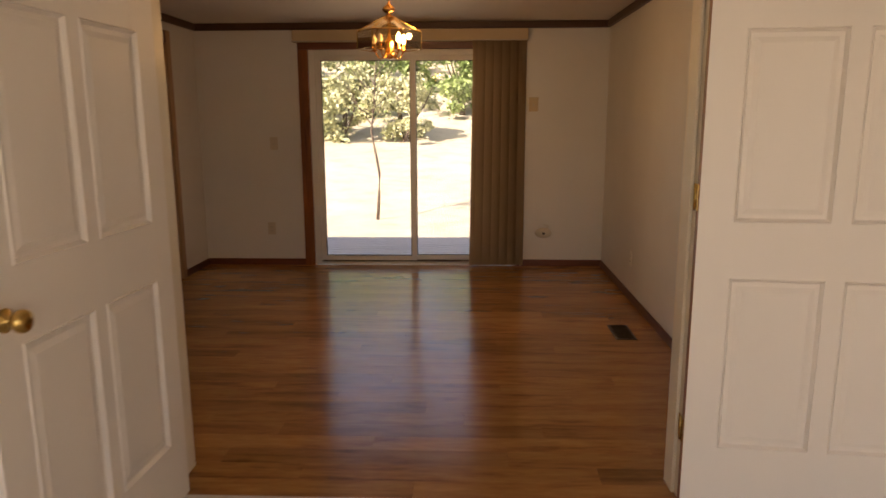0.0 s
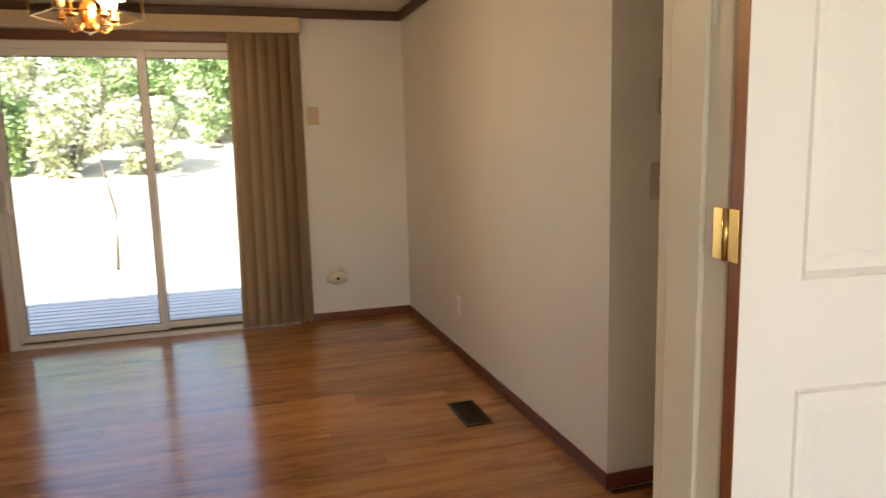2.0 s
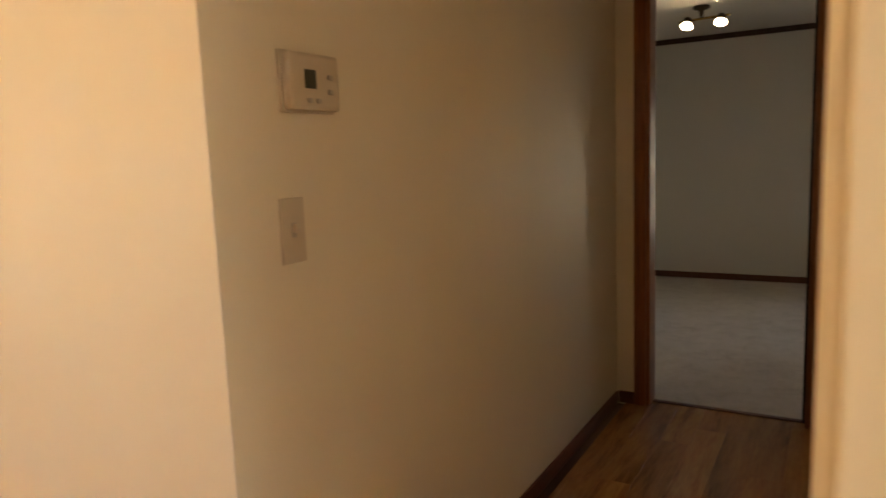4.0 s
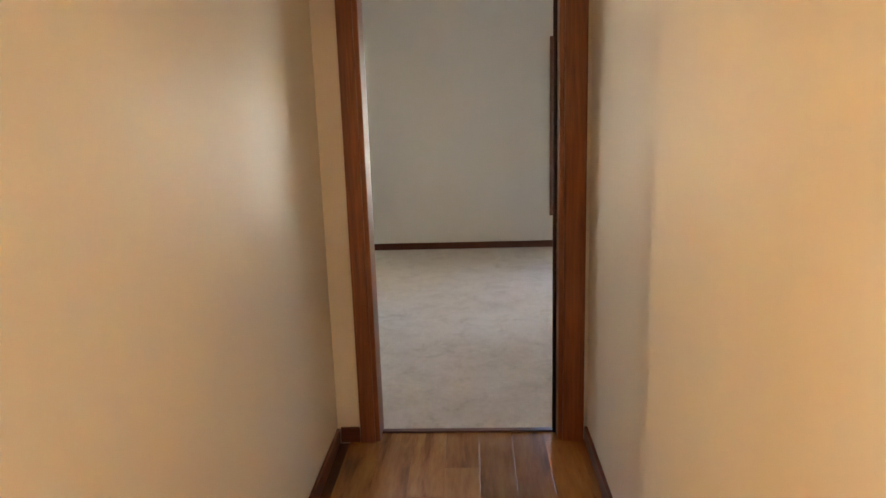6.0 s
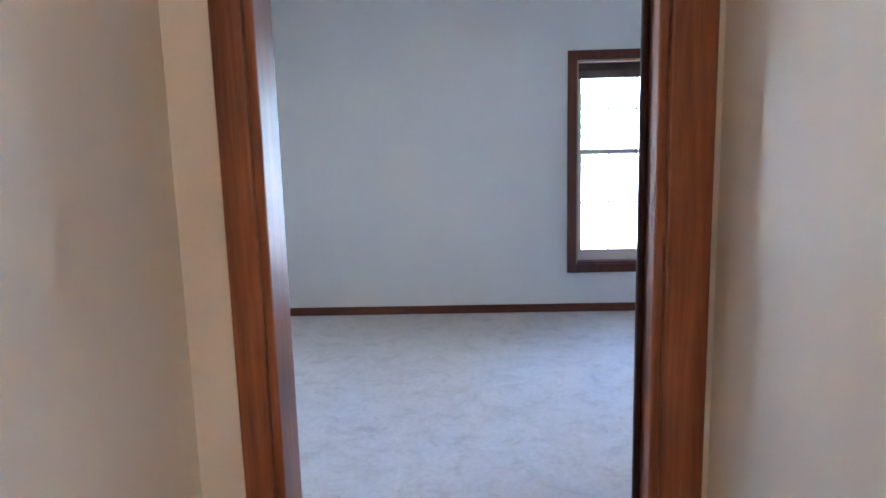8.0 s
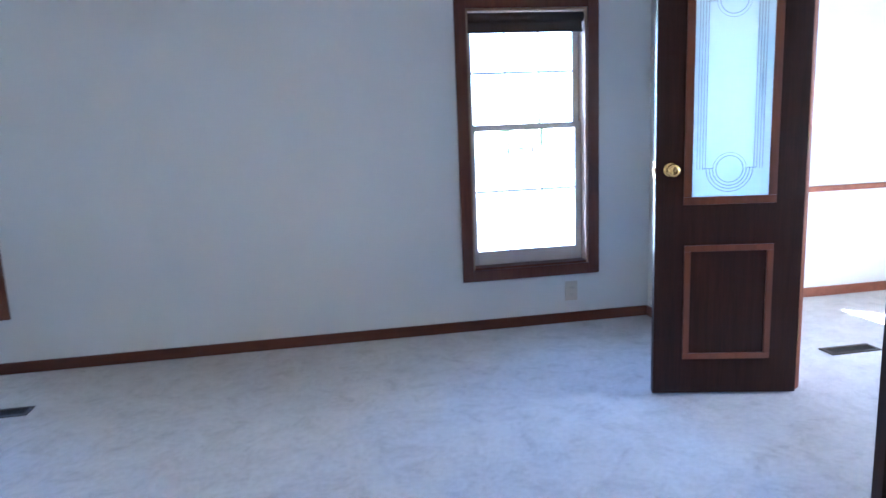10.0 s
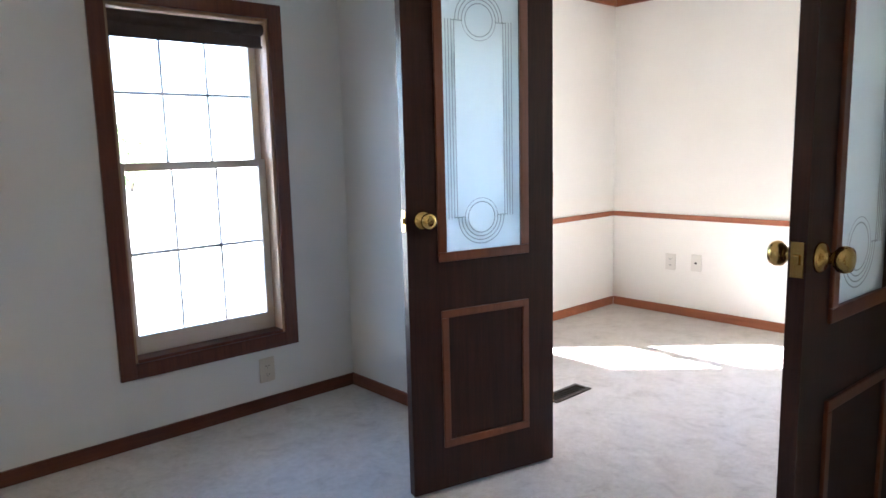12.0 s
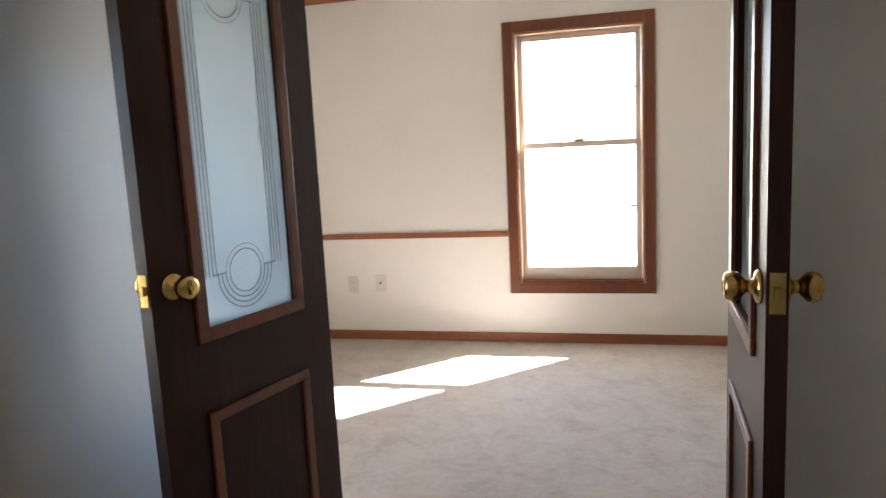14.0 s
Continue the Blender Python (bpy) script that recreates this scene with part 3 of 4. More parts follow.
plate("wall_outlet", (6.20, -1.878, 0.19), "-x", 0.075, 0.115, "ivory outlet cover below the window", "outlet")
plate("wall_outlet", (5.79, -4.776, 0.37), "+y", 0.075, 0.115, "ivory outlet cover under the chair rail", "outlet", M_PLATE)
plate("cable_plate", (5.60, -4.776, 0.38), "+y", 0.075, 0.115, "ivory cable plate under the chair rail", "jack", M_PLATE)


def phone_jack():
    top = thing("phone_jack", pose(-0.563, 2.98, 0.325), "yellowed plastic phone jack with a looped cord", "phone jack")
    bm = bmesh.new()
    lathe(bm, [(0.001, 0.035), (0.05, 0.033), (0.062, 0.022), (0.066, 0.0)], 24, Matrix.Diagonal((1.25, 1, 0.75, 1)) @ pose(0, 0, 0, 90, 0, 0))
    part("jack_body", bm, M_PLASTIC, top, smooth=True)
    tube(b := bmesh.new(), [(0.0 + 0.045 * math.sin(a), -0.014, 0.06 + 0.02 * math.cos(a)) for a in [i * 0.5 for i in range(8)]], 0.004)
    part("cord", b, M_PLASTIC, top)
    boxpart("jack_socket", (-0.012, 0.012, -0.037, -0.030, -0.012, 0.008), M_SLOT, top, bev=0)


phone_jack()


def thermostat():
    top = thing("thermostat", pose(0.265, 0.0, 1.462), "ivory programmable thermostat with a small dark screen", "thermostat")
    boxpart("base", (-0.082, 0.082, -0.008, 0, -0.062, 0.062), M_PLASTIC, top, bev=0.003)
    bm = bmesh.new()
    box(bm, -0.078, 0.078, -0.030, -0.008, -0.058, 0.058, 0.009)
    part("case", bm, M_PLASTIC, top)
    boxpart("screen", (-0.034, 0.0, -0.032, -0.029, -0.014, 0.024), M_SCREEN, top, "dark display", 0.001)
    for bx, bz in ((0.045, 0.012), (0.045, -0.018), (-0.022, -0.038), (0.006, -0.038)):
        boxpart("button", (bx - 0.007, bx + 0.007, -0.033, -0.029, bz - 0.005, bz + 0.005), M_RUBBER, top, bev=0.0015)


thermostat()
plate("hall_switch", (0.196, 0.0, 1.162), "-y", 0.07, 0.135, "cream toggle switch plate on the hallway wall", "switch")


# ---- floor registers ----
def register(place, rz, w, d, label, material=M_VENT):
    top = thing("floor_register", pose(*place, 0, 0, rz), label, "floor register")
    bm = bmesh.new()
    box(bm, -w / 2, w / 2, -d / 2, -d / 2 + 0.018, 0, 0.006, 0.0015)
    box(bm, -w / 2, w / 2, d / 2 - 0.018, d / 2, 0, 0.006, 0.0015)
    box(bm, -w / 2, -w / 2 + 0.018, -d / 2 + 0.018, d / 2 - 0.018, 0, 0.006, 0.0015)
    box(bm, w / 2 - 0.018, w / 2, -d / 2 + 0.018, d / 2 - 0.018, 0, 0.006, 0.0015)
    part("frame", bm, material, top)
    # No hole here: a near-black plate gives the darkness of the shaft.
    boxpart("shaft", (-w / 2 + 0.017, w / 2 - 0.017, -d / 2 + 0.017, d / 2 - 0.017, 0.0, 0.0015), M_VENTDARK, top, "black plate standing in for the shaft's darkness", 0)
    n = 11
    for i in range(n):
        x = -w / 2 + 0.03 + (w - 0.06) * i / (n - 1)
        part("louvre", box(bmesh.new(), -0.001, 0.001, -d / 2 + 0.018, d / 2 - 0.018, -0.002, 0.0022, 0, pose(x, 0, 0.0035, 0, 35, 0)), M_VENT, top)
    return top


register((-0.247, 0.88, 0.0), 90, 0.31, 0.135, "dark bronze floor register in the laminate floor")
register((5.625, 0.985, 0.003), 90, 0.27, 0.10, "dark brown floor register in the carpet", M_VENT)
register((5.32, -2.99, 0.003), 90, 0.27, 0.10, "grey brown floor register in the carpet", M_VENT)


# ---- windows ----
def double_hung(name, m, w, h, depth, label, shade, casing, reveal):
    """A double hung window in local x (width) and z, seen from -y, its opening's lower left corner at the origin."""
    top = thing(name, m, label, "window", kind="structure")
    c = 0.063
    fr = new("casing")
    fr.parent = top
    boxpart("casing_side", (-c, 0, -0.018, 0, -c, h + c), casing, fr)
    boxpart("casing_side", (w, w + c, -0.018, 0, -c, h + c), casing, fr)
    boxpart("casing_head", (0, w, -0.018, 0, h, h + c), casing, fr)
    boxpart("casing_foot", (0, w, -0.018, 0, -c, 0), casing, fr)
    rv = new("reveal")
    rv.parent = top
    boxpart("reveal_side", (0, 0.012, -0.004, depth, 0, h), reveal, rv, bev=0.001)
    boxpart("reveal_side", (w - 0.012, w, -0.004, depth, 0, h), reveal, rv, bev=0.001)
    boxpart("reveal_head", (0.012, w - 0.012, -0.004, depth, h - 0.012, h), reveal, rv, bev=0.001)
    boxpart("window_sill", (0.012, w - 0.012, -0.010, depth, 0, 0.014), casing, rv, bev=0.002)
    mid = h * 0.555

    def sash(nm, z0, z1, y, foot):
        s = new(nm)
        s.parent = top
        f = 0.034
        x0, x1 = 0.014, w - 0.014
        boxpart("stile", (x0, x0 + f, y, y + 0.028, z0, z1), M_SASH, s)
        boxpart("stile", (x1 - f, x1, y, y + 0.028, z0, z1), M_SASH, s)
        boxpart("rail", (x0 + f, x1 - f, y, y + 0.028, z0, z0 + foot), M_SASH, s)
        boxpart("rail", (x0 + f, x1 - f, y, y + 0.028, z1 - 0.034, z1), M_SASH, s)
        g = boxpart("pane", (x0 + f, x1 - f, y + 0.012, y + 0.016, z0 + foot, z1 - 0.034), M_GLASS, s, bev=0)
        g.visible_shadow = False
        ww, zz = (x1 - x0 - 2 * f), (z1 - 0.034 - z0 - foot)
        for k in (1, 2):
            xm = x0 + f + ww * k / 3
            boxpart("muntin", (xm - 0.006, xm + 0.006, y + 0.017, y + 0.021, z0 + foot, z1 - 0.034), M_MUNTIN, s, bev=0)
        zm = z0 + foot + zz / 2
        boxpart("muntin", (x0 + f, x1 - f, y + 0.0165, y + 0.0215, zm - 0.007, zm + 0.007), M_MUNTIN, s, bev=0)

    sash("lower_sash", 0.014, mid + 0.02, depth - 0.075, 0.078)
    sash("upper_sash", mid - 0.014, h - 0.012, depth - 0.042, 0.034)
    if shade:
        sh = part("roller_shade", cyl(bmesh.new(), (0, 0, 0), 0.026, 0.026, w - 0.03, 16, pose(0.015, 0.03, h - 0.045, 0, 90, 0)), M_SHADE, top, "rolled up dark brown shade", True)
        boxpart("shade_fabric", (0.018, w - 0.018, 0.026, 0.030, h - 0.115, h - 0.045), M_SHADE, sh)
        boxpart("hem_bar", (0.016, w - 0.016, 0.020, 0.034, h - 0.125, h - 0.112), M_SHADE, sh)
    else:
        boxpart("sash_lock", (w / 2 - 0.03, w / 2 + 0.03, depth - 0.085, depth - 0.06, mid + 0.02, mid + 0.034), M_BRASS, top)
    return top


# the east windows: local x runs to the south
double_hung("window_1", pose(6.20, 1.866, 0.353, 0, 0, -90), 0.683, 1.422, 0.14, "tall double hung window with dark wood casing and rolled shade", True, M_CASE_SHADED, M_REVEAL)
double_hung("window_2", pose(6.20, -1.299, 0.353, 0, 0, -90), 0.683, 1.422, 0.14, "tall double hung window with dark wood casing and rolled shade", True, M_CASE_SHADED, M_REVEAL)
double_hung("window_3", pose(4.684, -4.776, 0.378, 0, 0, 180), 0.743, 1.499, 0.12, "sunlit double hung window with cherry wood casing", False, M_BEAD, M_REVEAL)


# ---- doors ----
def knob(parent, x, y, z, side, material=M_BRASS, r=0.03):
    """A turned door knob that points along y * side."""
    m = pose(x, y, z, -90 * side, 0, 0)
    bm = bmesh.new()
    lathe(bm, [(0.0305, 0.0), (0.031, 0.004), (0.026, 0.009), (0.013, 0.013), (0.011, 0.024), (0.017, 0.029), (r * 0.93, 0.037), (r, 0.048), (r * 0.86, 0.058), (r * 0.45, 0.062), (0.002, 0.061)], 24, m)
    return part("knob", bm, material, parent, "polished brass knob", True)


def hinge(parent, x, y, z):
    h = part("hinge", cyl(bmesh.new(), (x, y, z - 0.045), 0.0065, 0.0065, 0.09, 12), M_BRASS, parent, "brass butt hinge", True)
    boxpart("hinge_leaf", (x - 0.001, x + 0.0015, y + 0.005, y + 0.036, z - 0.045, z + 0.045), M_BRASS, h, bev=0.001)
    boxpart("hinge_leaf", (x - 0.001, x + 0.0015, y - 0.036, y - 0.005, z - 0.045, z + 0.045), M_BRASS, h, bev=0.001)
    return h


def raised_panel(bm, x0, x1, z0, z1, yf, s):
    """A moulded panel: a sunk border that rises to a flat field; yf: the face, s: which way is out."""
    levels = [(0.0, 0.0), (0.004, 0.005), (0.014, -0.009), (0.028, -0.009), (0.046, -0.002)]
    rings = []
    for inset, out in levels:
        y = yf + s * out
        rings.append([bm.verts.new(p) for p in ((x0 + inset, y, z0 + inset), (x1 - inset, y, z0 + inset), (x1 - inset, y, z1 - inset), (x0 + inset, y, z1 - inset))])
    for a, b in zip(rings, rings[1:]):
        for i in range(4):
            bm.faces.new((a[i], a[(i + 1) % 4], b[(i + 1) % 4], b[i]))
    bm.faces.new(rings[-1])


def six_panel_leaf(m, mirror, label, w=0.91):
    """A white six panel door leaf, hinge at the origin, running along +x, thickness along y."""
    top = thing("entry_door_leaf", m, label, "door", "entry double door", "structure")
    th = 0.035
    cols = [(0.115, 0.425), (0.485, 0.795)]
    rows = [(0.25, 0.875), (1.07, 1.70), (1.79, 1.92)]
    bm = bmesh.new()
    xs = [0.0, 0.115, 0.425, 0.485, 0.795, w]
    zs = [0.012, 0.25, 0.875, 1.07, 1.70, 1.79, 1.92, 2.03]
    for i in range(5):
        for j in range(7):
            if not (i in (1, 3) and j in (1, 3, 5)):
                box(bm, xs[i], xs[i + 1], -th / 2, th / 2, zs[j], zs[j + 1])
    bmesh.ops.remove_doubles(bm, verts=bm.verts, dist=1e-5)
    part("slab", bm, M_DOORWHITE, top)
    for c in cols:
        for r in rows:
            pb = bmesh.new()
            raised_panel(pb, c[0], c[1], r[0], r[1], th / 2, 1)
            raised_panel(pb, c[0], c[1], r[0], r[1], -th / 2, -1)
            part("panel", pb, M_DOORWHITE, top)
    knob(top, w - 0.065, th / 2, 0.947, 1)
    knob(top, w - 0.065, -th / 2, 0.947, -1)
    boxpart("latch_plate", (w - 0.0005, w + 0.0015, -0.012, 0.012, 0.917, 0.977), M_BRASS, top, bev=0)
    boxpart("edge_strip", (-0.002, 0.0005, -th / 2 + 0.001, th / 2 - 0.001, 0.012, 2.03), M_TRIM, top, "bare brown wood hinge edge", 0)
    for z in (0.30, 1.15, 1.85):
        hinge(top, -0.004, -mirror * (th / 2 + 0.006), z)
    return top


six_panel_leaf(pose(-2.3575, -1.19, 0, 0, 0, -92.5), 1, "cream white six panel door leaf standing open")
six_panel_leaf(pose(-0.487, -1.212, 0, 0, 0, -6), -1, "cream white six panel door leaf folded back against the wall")


def ring_strip(bm, cx, cz, r, a0, a1, y, wid=0.0035, n=28):
    prev = None
    for i in range(n + 1):
        a = radians(a0 + (a1 - a0) * i / n)
        vs = [bm.verts.new((cx + rr * math.cos(a), y, cz + rr * math.sin(a))) for rr in (r - wid / 2, r + wid / 2)]
        if prev:
            bm.faces.new((prev[0], prev[1], vs[1], vs[0]))
        prev = vs


def glazed_leaf(m, label, hinge_side, w=0.585):
    """A dark double door leaf with etched glass; hinge at the origin, along +x, thickness along y."""
    top = thing("glazed_door_leaf", m, label, "door", "double glazed doors", "structure")
    th, z0, z1 = 0.035, 0.014, 2.03
    gx0, gx1, gz0, gz1 = 0.135, w - 0.135, 0.84, 1.72
    px0, px1, pz0, pz1 = 0.113, w - 0.118, 0.165, 0.65
    bm = bmesh.new()
    box(bm, 0, gx0, -th / 2, th / 2, z0, z1)
    box(bm, gx1, w, -th / 2, th / 2, z0, z1)
    box(bm, gx0, gx1, -th / 2, th / 2, z0, gz0)
    box(bm, gx0, gx1, -th / 2, th / 2, gz1, z1)
    part("slab", bm, M_DOORDARK, top)
    for s in (-1, 1):
        y0, y1 = sorted((s * th / 2, s * (th / 2 + 0.009)))
        b = bmesh.new()
        f = 0.032
        box(b, gx0 - f + 0.008, gx1 + f - 0.008, y0, y1, gz0 - f + 0.008, gz0 + 0.008, 0.003)
        box(b, gx0 - f + 0.008, gx1 + f - 0.008, y0, y1, gz1 - 0.008, gz1 + f - 0.008, 0.003)
        box(b, gx0 - f + 0.008, gx0 + 0.008, y0, y1, gz0 + 0.008, gz1 - 0.008, 0.003)
        box(b, gx1 - 0.008, gx1 + f - 0.008, y0, y1, gz0 + 0.008, gz1 - 0.008, 0.003)
        part("glazing_bead", b, M_BEAD, top, "reddish wooden glazing bead")
        b = bmesh.new()
        f = 0.026
        box(b, px0, px1, y0, y1, pz0, pz0 + f, 0.003)
        box(b, px0, px1, y0, y1, pz1 - f, pz1, 0.003)
        box(b, px0, px0 + f, y0, y1, pz0 + f, pz1 - f, 0.003)
        box(b, px1 - f, px1, y0, y1, pz0 + f, pz1 - f, 0.003)
        part("panel_bead", b, M_BEAD, top, "reddish wooden panel moulding")
    pane = part("pane", box(bmesh.new(), gx0, gx1, -0.003, 0.003, gz0, gz1), M_MILKGLASS, top, "pane with etched rings and lines, whitened for the lit wall behind")
    pane.visible_shadow = False
    cx = (gx0 + gx1) / 2
    for s in (-1, 1):
        y = s * 0.0042
        e = bmesh.new()
        for k in range(4):
            off = 0.030 + 0.011 * k
            for sx in (-1, 1):
                x = cx + sx * ((gx1 - gx0) / 2 - off)
                box(e, x - 0.0013, x + 0.0013, y - 0.0002, y + 0.0002, gz0 + 0.115, gz1 - 0.115)
        for cz, flip in ((gz0 + 0.115, 1), (gz1 - 0.115, -1)):
            for k in range(4):
                r = 0.053 + 0.0125 * k
                if k == 0:
                    ring_strip(e, cx, cz, r, 0, 360, y)
                else:
                    ring_strip(e, cx, cz, r, 178 if flip > 0 else -2, 362 if flip > 0 else 182, y)
            ring_strip(e, cx, cz, 0.0655, 0, 360, y, 0.002)
            for sx in (-1, 1):
                box(e, cx + sx * 0.085 - 0.022, cx + sx * 0.085 + 0.022, y - 0.0002, y + 0.0002, cz + flip * 0.004 - 0.0015, cz + flip * 0.004 + 0.0015)
        part("etching", e, M_ETCH, pane, "etched grey ring and line pattern")
    knob(top, w - 0.058, th / 2, 0.96, 1, M_BRASS, 0.027)
    knob(top, w - 0.058, -th / 2, 0.96, -1, M_BRASS, 0.027)
    lp = boxpart("latch_plate", (w - 0.0005, w + 0.0018, -0.0125, 0.0125, 0.925, 0.995), M_BRASS, top, bev=0)
    boxpart("latch_bolt", (w + 0.0015, w + 0.008, -0.006, 0.006, 0.95, 0.97), M_BRASS, lp, bev=0.002)
    for z in (0.28, 1.05, 1.80) if hinge_side else ():
        hinge(top, -0.004, hinge_side * (th / 2 + 0.005), z)
    return top


glazed_leaf(pose(4.93, -2.385, 0, 0, 0, 76.0), "dark rosewood door leaf with etched glass, standing open", -1)
glazed_leaf(pose(3.828, -2.395, 0, 0, 0, 87.0), "dark rosewood door leaf with etched glass, open at a right angle", 0)


# ---- lamps ----
def lantern():
    top = thing("pendant_lantern", pose(-1.79, 1.0, 0), "brass pendant lantern with clear glass panes, lit", "pendant lamp")
    R, za, zb, zt = 0.205, 1.852, 1.962, 2.055
    n = 6
    ring = [Vector((R * math.cos(2 * math.pi * i / n + 0.1), R * math.sin(2 * math.pi * i / n + 0.1), 0)) for i in range(n)]
    for i in range(n):
        a, b = ring[i], ring[(i + 1) % n]
        for nm, quad in (("pane", (a + Vector((0, 0, za)), b + Vector((0, 0, za)), b + Vector((0, 0, zb)), a + Vector((0, 0, zb)))),
                         ("roof_pane", (a + Vector((0, 0, zb)), b + Vector((0, 0, zb)), b * 0.16 + Vector((0, 0, zt)), a * 0.16 + Vector((0, 0, zt))))):
            bm = bmesh.new()
            bm.faces.new([bm.verts.new(p) for p in quad])
            bmesh.ops.solidify(bm, geom=bm.faces[:], thickness=0.003)
            part(nm, bm, M_LAMPGLASS, top).visible_shadow = False
        bm = bmesh.new()
        tube(bm, [a + Vector((0, 0, za)), a + Vector((0, 0, zb))], 0.0028, 6)
        tube(bm, [a + Vector((0, 0, zb)), a * 0.16 + Vector((0, 0, zt))], 0.0032, 6)
        tube(bm, [a + Vector((0, 0, zb)), b + Vector((0, 0, zb))], 0.0032, 6)
        tube(bm, [a + Vector((0, 0, za)), b + Vector((0, 0, za))], 0.0028, 6)
        part("came", bm, M_BRASS, top)
    bm = lathe(bmesh.new(), [(0.030, zt - 0.012), (0.034, zt), (0.016, zt + 0.010), (0.013, zt + 0.018), (0.034, zt + 0.030), (0.042, zt + 0.044), (0.034, zt + 0.058), (0.015, zt + 0.070), (0.010, zt + 0.082), (0.006, zt + 0.09)], 20)
    part("finial", bm, M_COPPER, top, smooth=True)
    bm = tube(bmesh.new(), [(0, 0, zt + 0.05), (0, 0, 2.262)], 0.005, 8)
    for k in range(3):
        z = zt + 0.11 + 0.03 * k
        tube(bm, [(0.012 * math.cos(t * 0.785), 0.002, z + 0.014 * math.sin(t * 0.785)) for t in range(9)], 0.0022, 6)
    part("stem", bm, M_BRASS, top, smooth=True)
    part("canopy", lathe(bmesh.new(), [(0.065, 2.28), (0.062, 2.268), (0.03, 2.258), (0.006, 2.25)], 24), M_BRASS, top, smooth=True)
    part("body", lathe(bmesh.new(), [(0.004, 1.79), (0.02, 1.795), (0.03, 1.80), (0.034, 1.815), (0.028, 1.83), (0.03, 1.90), (0.022, 1.915), (0.012, 1.925), (0.009, 1.96), (0.009, zt)], 20), M_COPPER, top, "copper gold centre column", True)
    for i in range(5):
        a = 2 * math.pi * i / 5 + 0.45
        u = Vector((math.cos(a), math.sin(a), 0))
        pts = [u * (0.025 + 0.075 * s) + Vector((0, 0, 1.835 - 0.045 * math.sin(s * math.pi) * (1.15 - 0.3 * s) + 0.01 * s)) for s in [k / 8 for k in range(9)]]
        arm = part("arm", tube(bmesh.new(), pts, 0.0045, 8), M_COPPER, top, smooth=True)
        p = pts[-1]
        m = Matrix.Translation(p)
        part("candle_cup", lathe(bmesh.new(), [(0.005, -0.008), (0.02, 0.0), (0.022, 0.006), (0.011, 0.008), (0.0105, 0.045)], 14, m), M_COPPER, arm, smooth=True)
        lit = i in (0, 4)
        part("bulb", lathe(bmesh.new(), [(0.007, 0.045), (0.014, 0.058), (0.016, 0.070), (0.010, 0.088), (0.002, 0.104)], 14, m), M_BULB if lit else M_BULBOFF, arm, "glowing candle bulb" if lit else "unlit candle bulb", True)


lantern()
bulb_lamp = new("lantern_light", bpy.data.lights.new("lantern_light", "POINT"))
bulb_lamp.data.energy, bulb_lamp.data.color, bulb_lamp.data.shadow_soft_size = 5.0, (1.0, 0.62, 0.28), 0.02
bulb_lamp.location = (-1.66, 0.97, 1.93)


def ceiling_spots():
    top = thing("ceiling_spotlight", pose(4.72, -0.03, 2.33), "small brass ceiling light with two lit spot bulbs", "ceiling light")
    part("canopy", lathe(bmesh.new(), [(0.06, 0.0), (0.058, -0.02), (0.02, -0.03), (0.008, -0.09)], 20), M_VENT, top, smooth=True)
    bar = part("bar", tube(bmesh.new(), [(0, 0.16, -0.10), (0, 0, -0.09), (0, -0.20, -0.085)], 0.009, 8), M_BRASS, top, smooth=True)
    for y in (0.10, -0.14):
        m = pose(-0.02, y, -0.12, 0, 40, 0)
        head = part("lamp_head", lathe(bmesh.new(), [(0.015, 0.06), (0.03, 0.045), (0.042, -0.02)], 16, m), M_VENT, bar, smooth=True)
        part("bulb", lathe(bmesh.new(), [(0.039, -0.005), (0.041, -0.022), (0.03, -0.034), (0.002, -0.04)], 16, m), M_SPOT, head, "glowing reflector bulb", True)


ceiling_spots()


# ---- outdoors ----
def ground_z(x, y):
    h = -0.38 + 0.05 * noise.noise((x * 0.3, y * 0.3, 0))
    if y > 9:
        h += 0.075 * min(y - 9, 12) + 0.28 * max(0, min(y - 21, 30))
    return h


def ground_sheet():
    bm = bmesh.new()
    xs = [-900, -300, -120, -60] + [-40 + 2.0 * i for i in range(41)] + [60, 120, 300, 900]
    ys = [-900, -300, -100, -40, -20, -10, 0] + [3.0 + 1.5 * i for i in range(33)] + [60, 120, 300, 900]
    grid = [[bm.verts.new((x, y, ground_z(x, y))) for x in xs] for y in ys]
    for r0, r1 in zip(grid, grid[1:]):
        for i in range(len(xs) - 1):
            bm.faces.new((r0[i], r0[i + 1], r1[i + 1], r1[i]))
    structure(part("ground", bm, M_GROUND, smooth=True), "sunlit dry grass lawn rising to a hillside", "ground")


ground_sheet()
deck = thing("deck", pose(0, 0, 0), "weathered grey wooden deck outside the patio door", "deck", kind="structure")
boxpart("joist", (-4.4, 1.0, 4.62, 4.70, -0.36, -0.075), M_DECK, deck)
boxpart("joist", (-4.4, 1.0, 3.20, 3.28, -0.36, -0.075), M_DECK, deck)
db = box(bmesh.new(), -4.5, 1.1, -0.058, 0.058, -0.035, 0.0, 0.004)
bd = part("board", db, M_DECK, deck)
bd.location = (0, 3.20, -0.04)
for i in range(1, 12):
    o = new("board", bd.data)
    o.parent = deck
    o.location = (0.01 * (i % 3), 3.20 + 0.14 * i, -0.04)


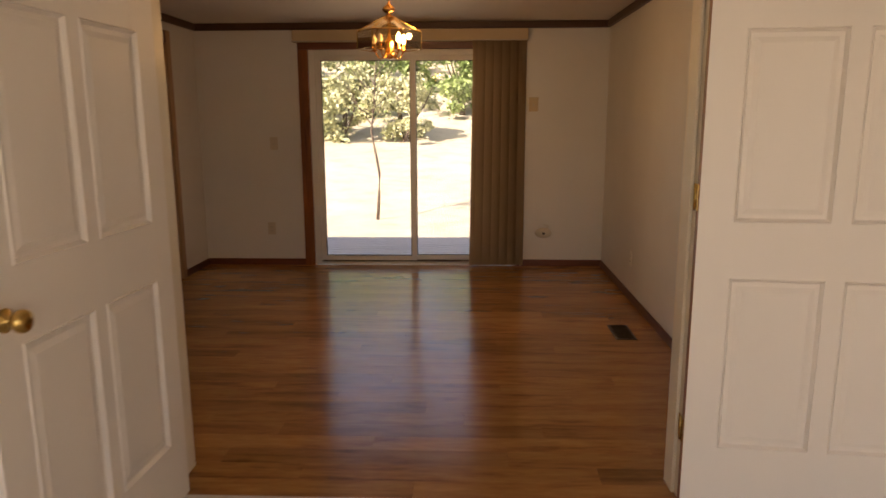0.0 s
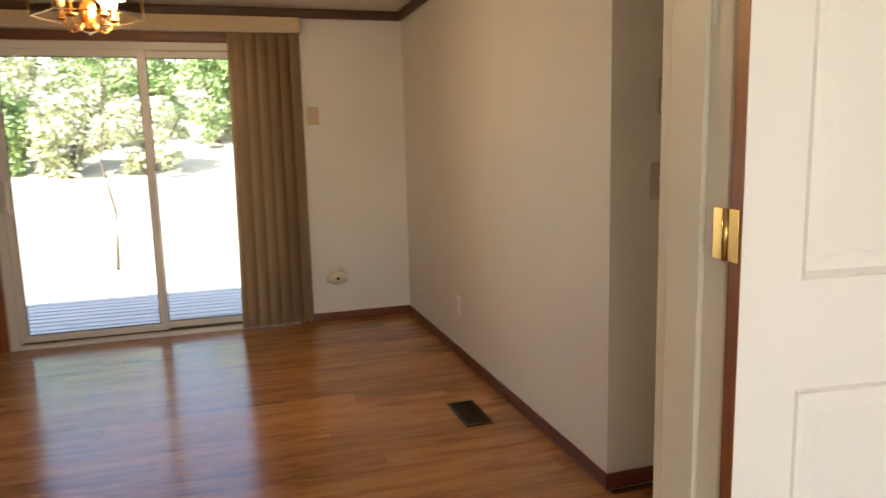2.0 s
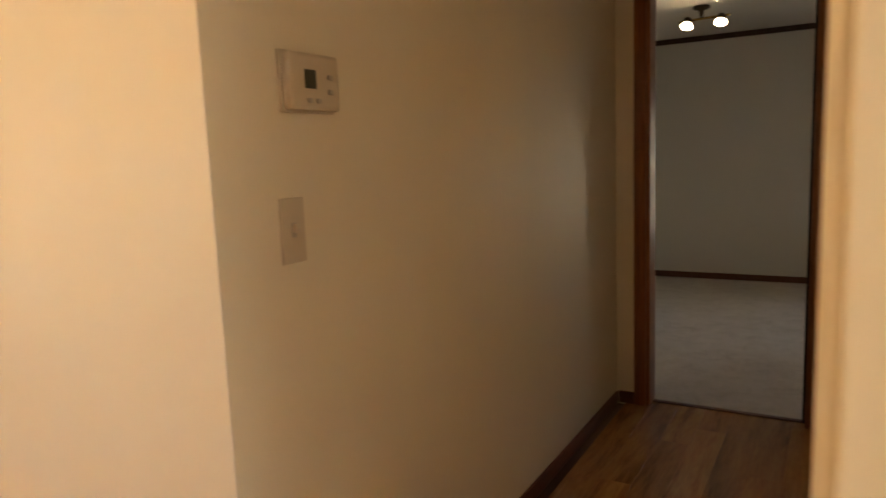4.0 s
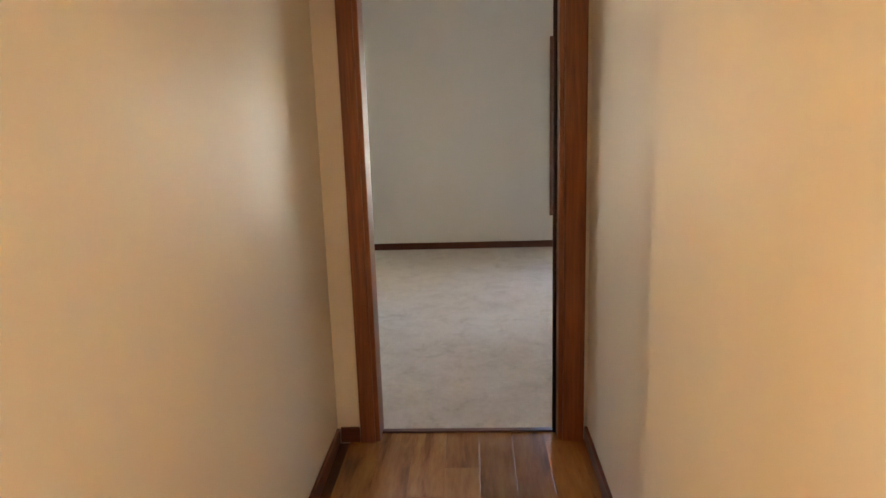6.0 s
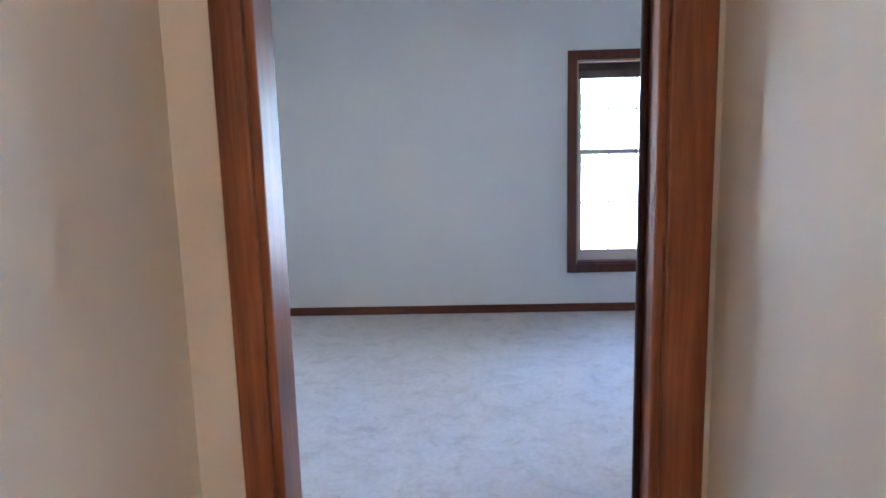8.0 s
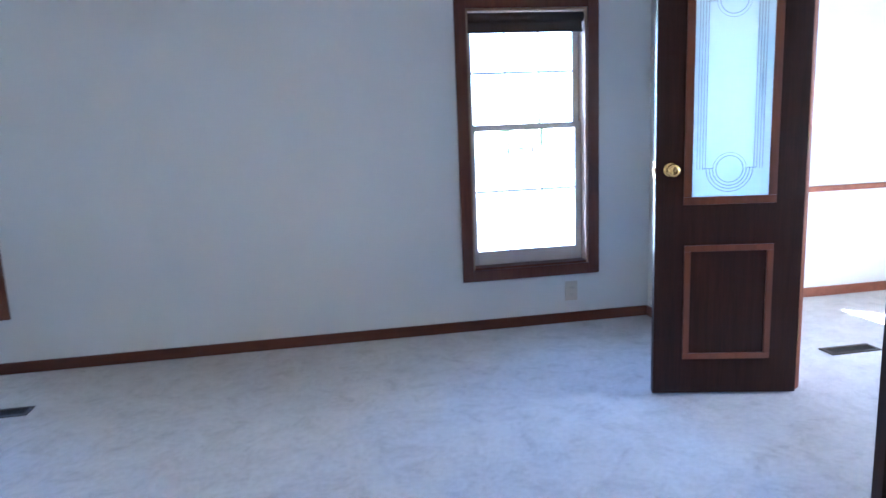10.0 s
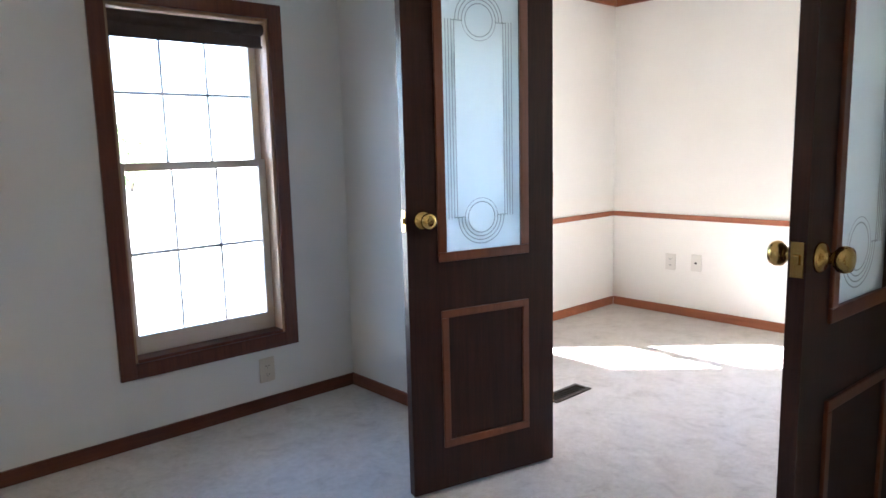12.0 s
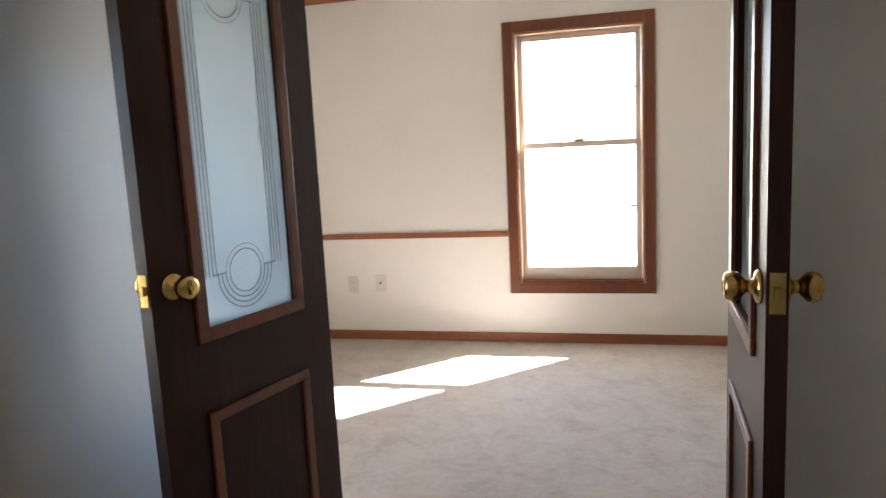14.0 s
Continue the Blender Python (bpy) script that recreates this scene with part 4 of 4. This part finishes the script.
def leaves(bm, rng, centre, rad, count, size):
    """Small bent leaves scattered through uneven clumps."""
    clumps = [(centre + Vector((rng.gauss(0, 0.42) * rad[0], rng.gauss(0, 0.42) * rad[1], rng.uniform(-0.9, 0.95) * rad[2])), rng.uniform(0.16, 0.4)) for _ in range(26)]
    for _ in range(count):
        c, r = rng.choice(clumps)
        p = c + Vector((rng.gauss(0, 0.5), rng.gauss(0, 0.5), rng.gauss(0, 0.42))) * r * max(rad) * 0.8
        q = Euler((rng.uniform(-1.2, 1.2), rng.uniform(-1.2, 1.2), rng.uniform(0, 6.28))).to_matrix()
        s = size * rng.uniform(0.5, 1.4)
        v = [bm.verts.new(p + q @ Vector(k) * s) for k in ((-1, 0, 0), (0, -0.45, 0.12), (1, 0, -0.1), (0, 0.45, 0.12))]
        bm.faces.new((v[0], v[1], v[3]))
        bm.faces.new((v[1], v[2], v[3]))


def shrub(seed, x, y, h, w, material, label, name="shrub"):
    rng = random.Random(seed)
    top = thing(name, pose(x, y, ground_z(x, y) - 0.05), label, "tree" if name == "tree" else "shrub", "hillside growth")
    bm = bmesh.new()
    for k in range(5):
        a, t = rng.uniform(0, 6.28), rng.uniform(0.2, 0.6)
        e = Vector((math.cos(a) * w * t, math.sin(a) * w * t, h * rng.uniform(0.6, 0.95)))
        tube(bm, [(0.05 * k - 0.1, 0, 0), e * 0.35 + Vector((rng.uniform(-0.1, 0.1), 0, 0.1)), e * 0.7, e], 0.05, 6, 0.25)
    part("stem", bm, M_BARK, top)
    bm = bmesh.new()
    leaves(bm, rng, Vector((0, 0, h * 0.52)), (w * 0.62, w * 0.62, h * 0.5), 4400, 0.105)
    part("crown", bm, material, top)


rng0 = random.Random(5)
k = 0
for row, (yy, hh) in enumerate(((21.5, 2.6), (24.5, 3.6), (28.5, 4.6), (34.0, 5.5))):
    for i in range(9 + row):
        x = -14 + (22 + 2 * row) * (i + 0.5 * (row % 2)) / (8 + row) + rng0.uniform(-0.6, 0.6)
        if row == 0 and -3.2 < x < -0.4:
            continue
        shrub(100 + k, x, yy + rng0.uniform(-0.8, 0.8), hh * rng0.uniform(0.75, 1.2), 1.9 + 0.3 * row, M_LEAF if rng0.random() < 0.55 else M_LEAF2,
              "leafy green wild shrub on the hillside")
        k += 1
for i, (x, y, h) in enumerate(((33, 7, 3.2), (36, 0.5, 2.8), (34, -6, 3.4), (36, -11, 3.0), (33, -17, 3.4), (37, -23, 3.2), (35, 14, 3.0))):
    shrub(300 + i, x, y, h, 2.4, M_LEAF, "leafy tree outside the windows", "tree")


def sapling():
    rng = random.Random(11)
    x, y = -2.93, 8.6
    top = thing("sapling", pose(x, y, ground_z(x, y) - 0.03), "thin bare young tree standing in the lawn", "tree")
    pts = [(0, 0, 0), (0.03, 0, 0.45), (0.05, 0, 0.86), (-0.02, 0, 1.25), (-0.08, 0, 1.6), (-0.02, 0, 2.1), (0.02, 0, 2.7), (0.05, 0, 3.4)]
    part("trunk", tube(bmesh.new(), pts, 0.03, 8, 0.3), M_BARK, top, smooth=True)
    for i in range(16):
        b = Vector(pts[4 + i % 3]) + Vector((0, 0, rng.uniform(-0.2, 0.5)))
        a = rng.uniform(0, 6.28)
        e = b + Vector((math.cos(a) * 0.5, math.sin(a) * 0.5, rng.uniform(0.3, 0.8)))
        part("branch", tube(bmesh.new(), [b, (b + e) / 2 + Vector((0, 0, -0.05)), e], 0.009, 5, 0.3), M_BARK, top)
    bm = bmesh.new()
    leaves(bm, rng, Vector((0.02, 0, 2.5)), (0.42, 0.42, 0.9), 420, 0.035)
    part("crown", bm, M_LEAF2, top)


sapling()
post = part("fence_post", box(bmesh.new(), -0.09, 0.09, -0.09, 0.09, 0, 1.25, 0.015), M_POST)
post.location = (2.0, 20.3, ground_z(2.0, 20.3) - 0.05)
tagged(post, "white wooden post at the edge of the lawn", "post")


# ---- laminate planks ----
def planks():
    rng = random.Random(3)
    meshes = {}
    W, L = 0.128, 1.21

    def mesh_for(l, w):
        key = (round(l, 3), round(w, 3))
        if key not in meshes:
            me = bpy.data.meshes.new("plank")
            b, d = 0.0004, 0.0003
            x, y = l / 2 - 0.0001, w / 2 - 0.0001
            lo = [(-x, -y, -0.008), (x, -y, -0.008), (x, y, -0.008), (-x, y, -0.008)]
            up = [(-x, -y, -d), (x, -y, -d), (x, y, -d), (-x, y, -d)]
            tp = [(-x + b, -y + b, 0), (x - b, -y + b, 0), (x - b, y - b, 0), (-x + b, y - b, 0)]
            f = [(8, 9, 10, 11)] + [(i, (i + 1) % 4, 4 + (i + 1) % 4, 4 + i) for i in range(4)] + [(4 + i, 4 + (i + 1) % 4, 8 + (i + 1) % 4, 8 + i) for i in range(4)]
            me.from_pydata(lo + up + tp, [], f)
            me.materials.append(M_PLANK)
            meshes[key] = me
        return meshes[key]

    y = -1.20
    row = 0
    while y < 2.98 - 1e-3:
        w = min(W, 2.98 - y)
        xe = 2.625 if y + w / 2 < 0.0 else 0.0
        x = -3.90 - [0.0, 0.47, 0.83, 0.21, 0.66, 1.02][row % 6]
        while x < xe - 1e-3:
            a, b = max(x, -3.90), min(x + L, xe)
            if b - a > 0.02:
                o = new("plank", mesh_for(b - a, w))
                o.location = ((a + b) / 2, y + w / 2, 0)
                o.parent = floor_wood
            x += L
        y += W
        row += 1


planks()
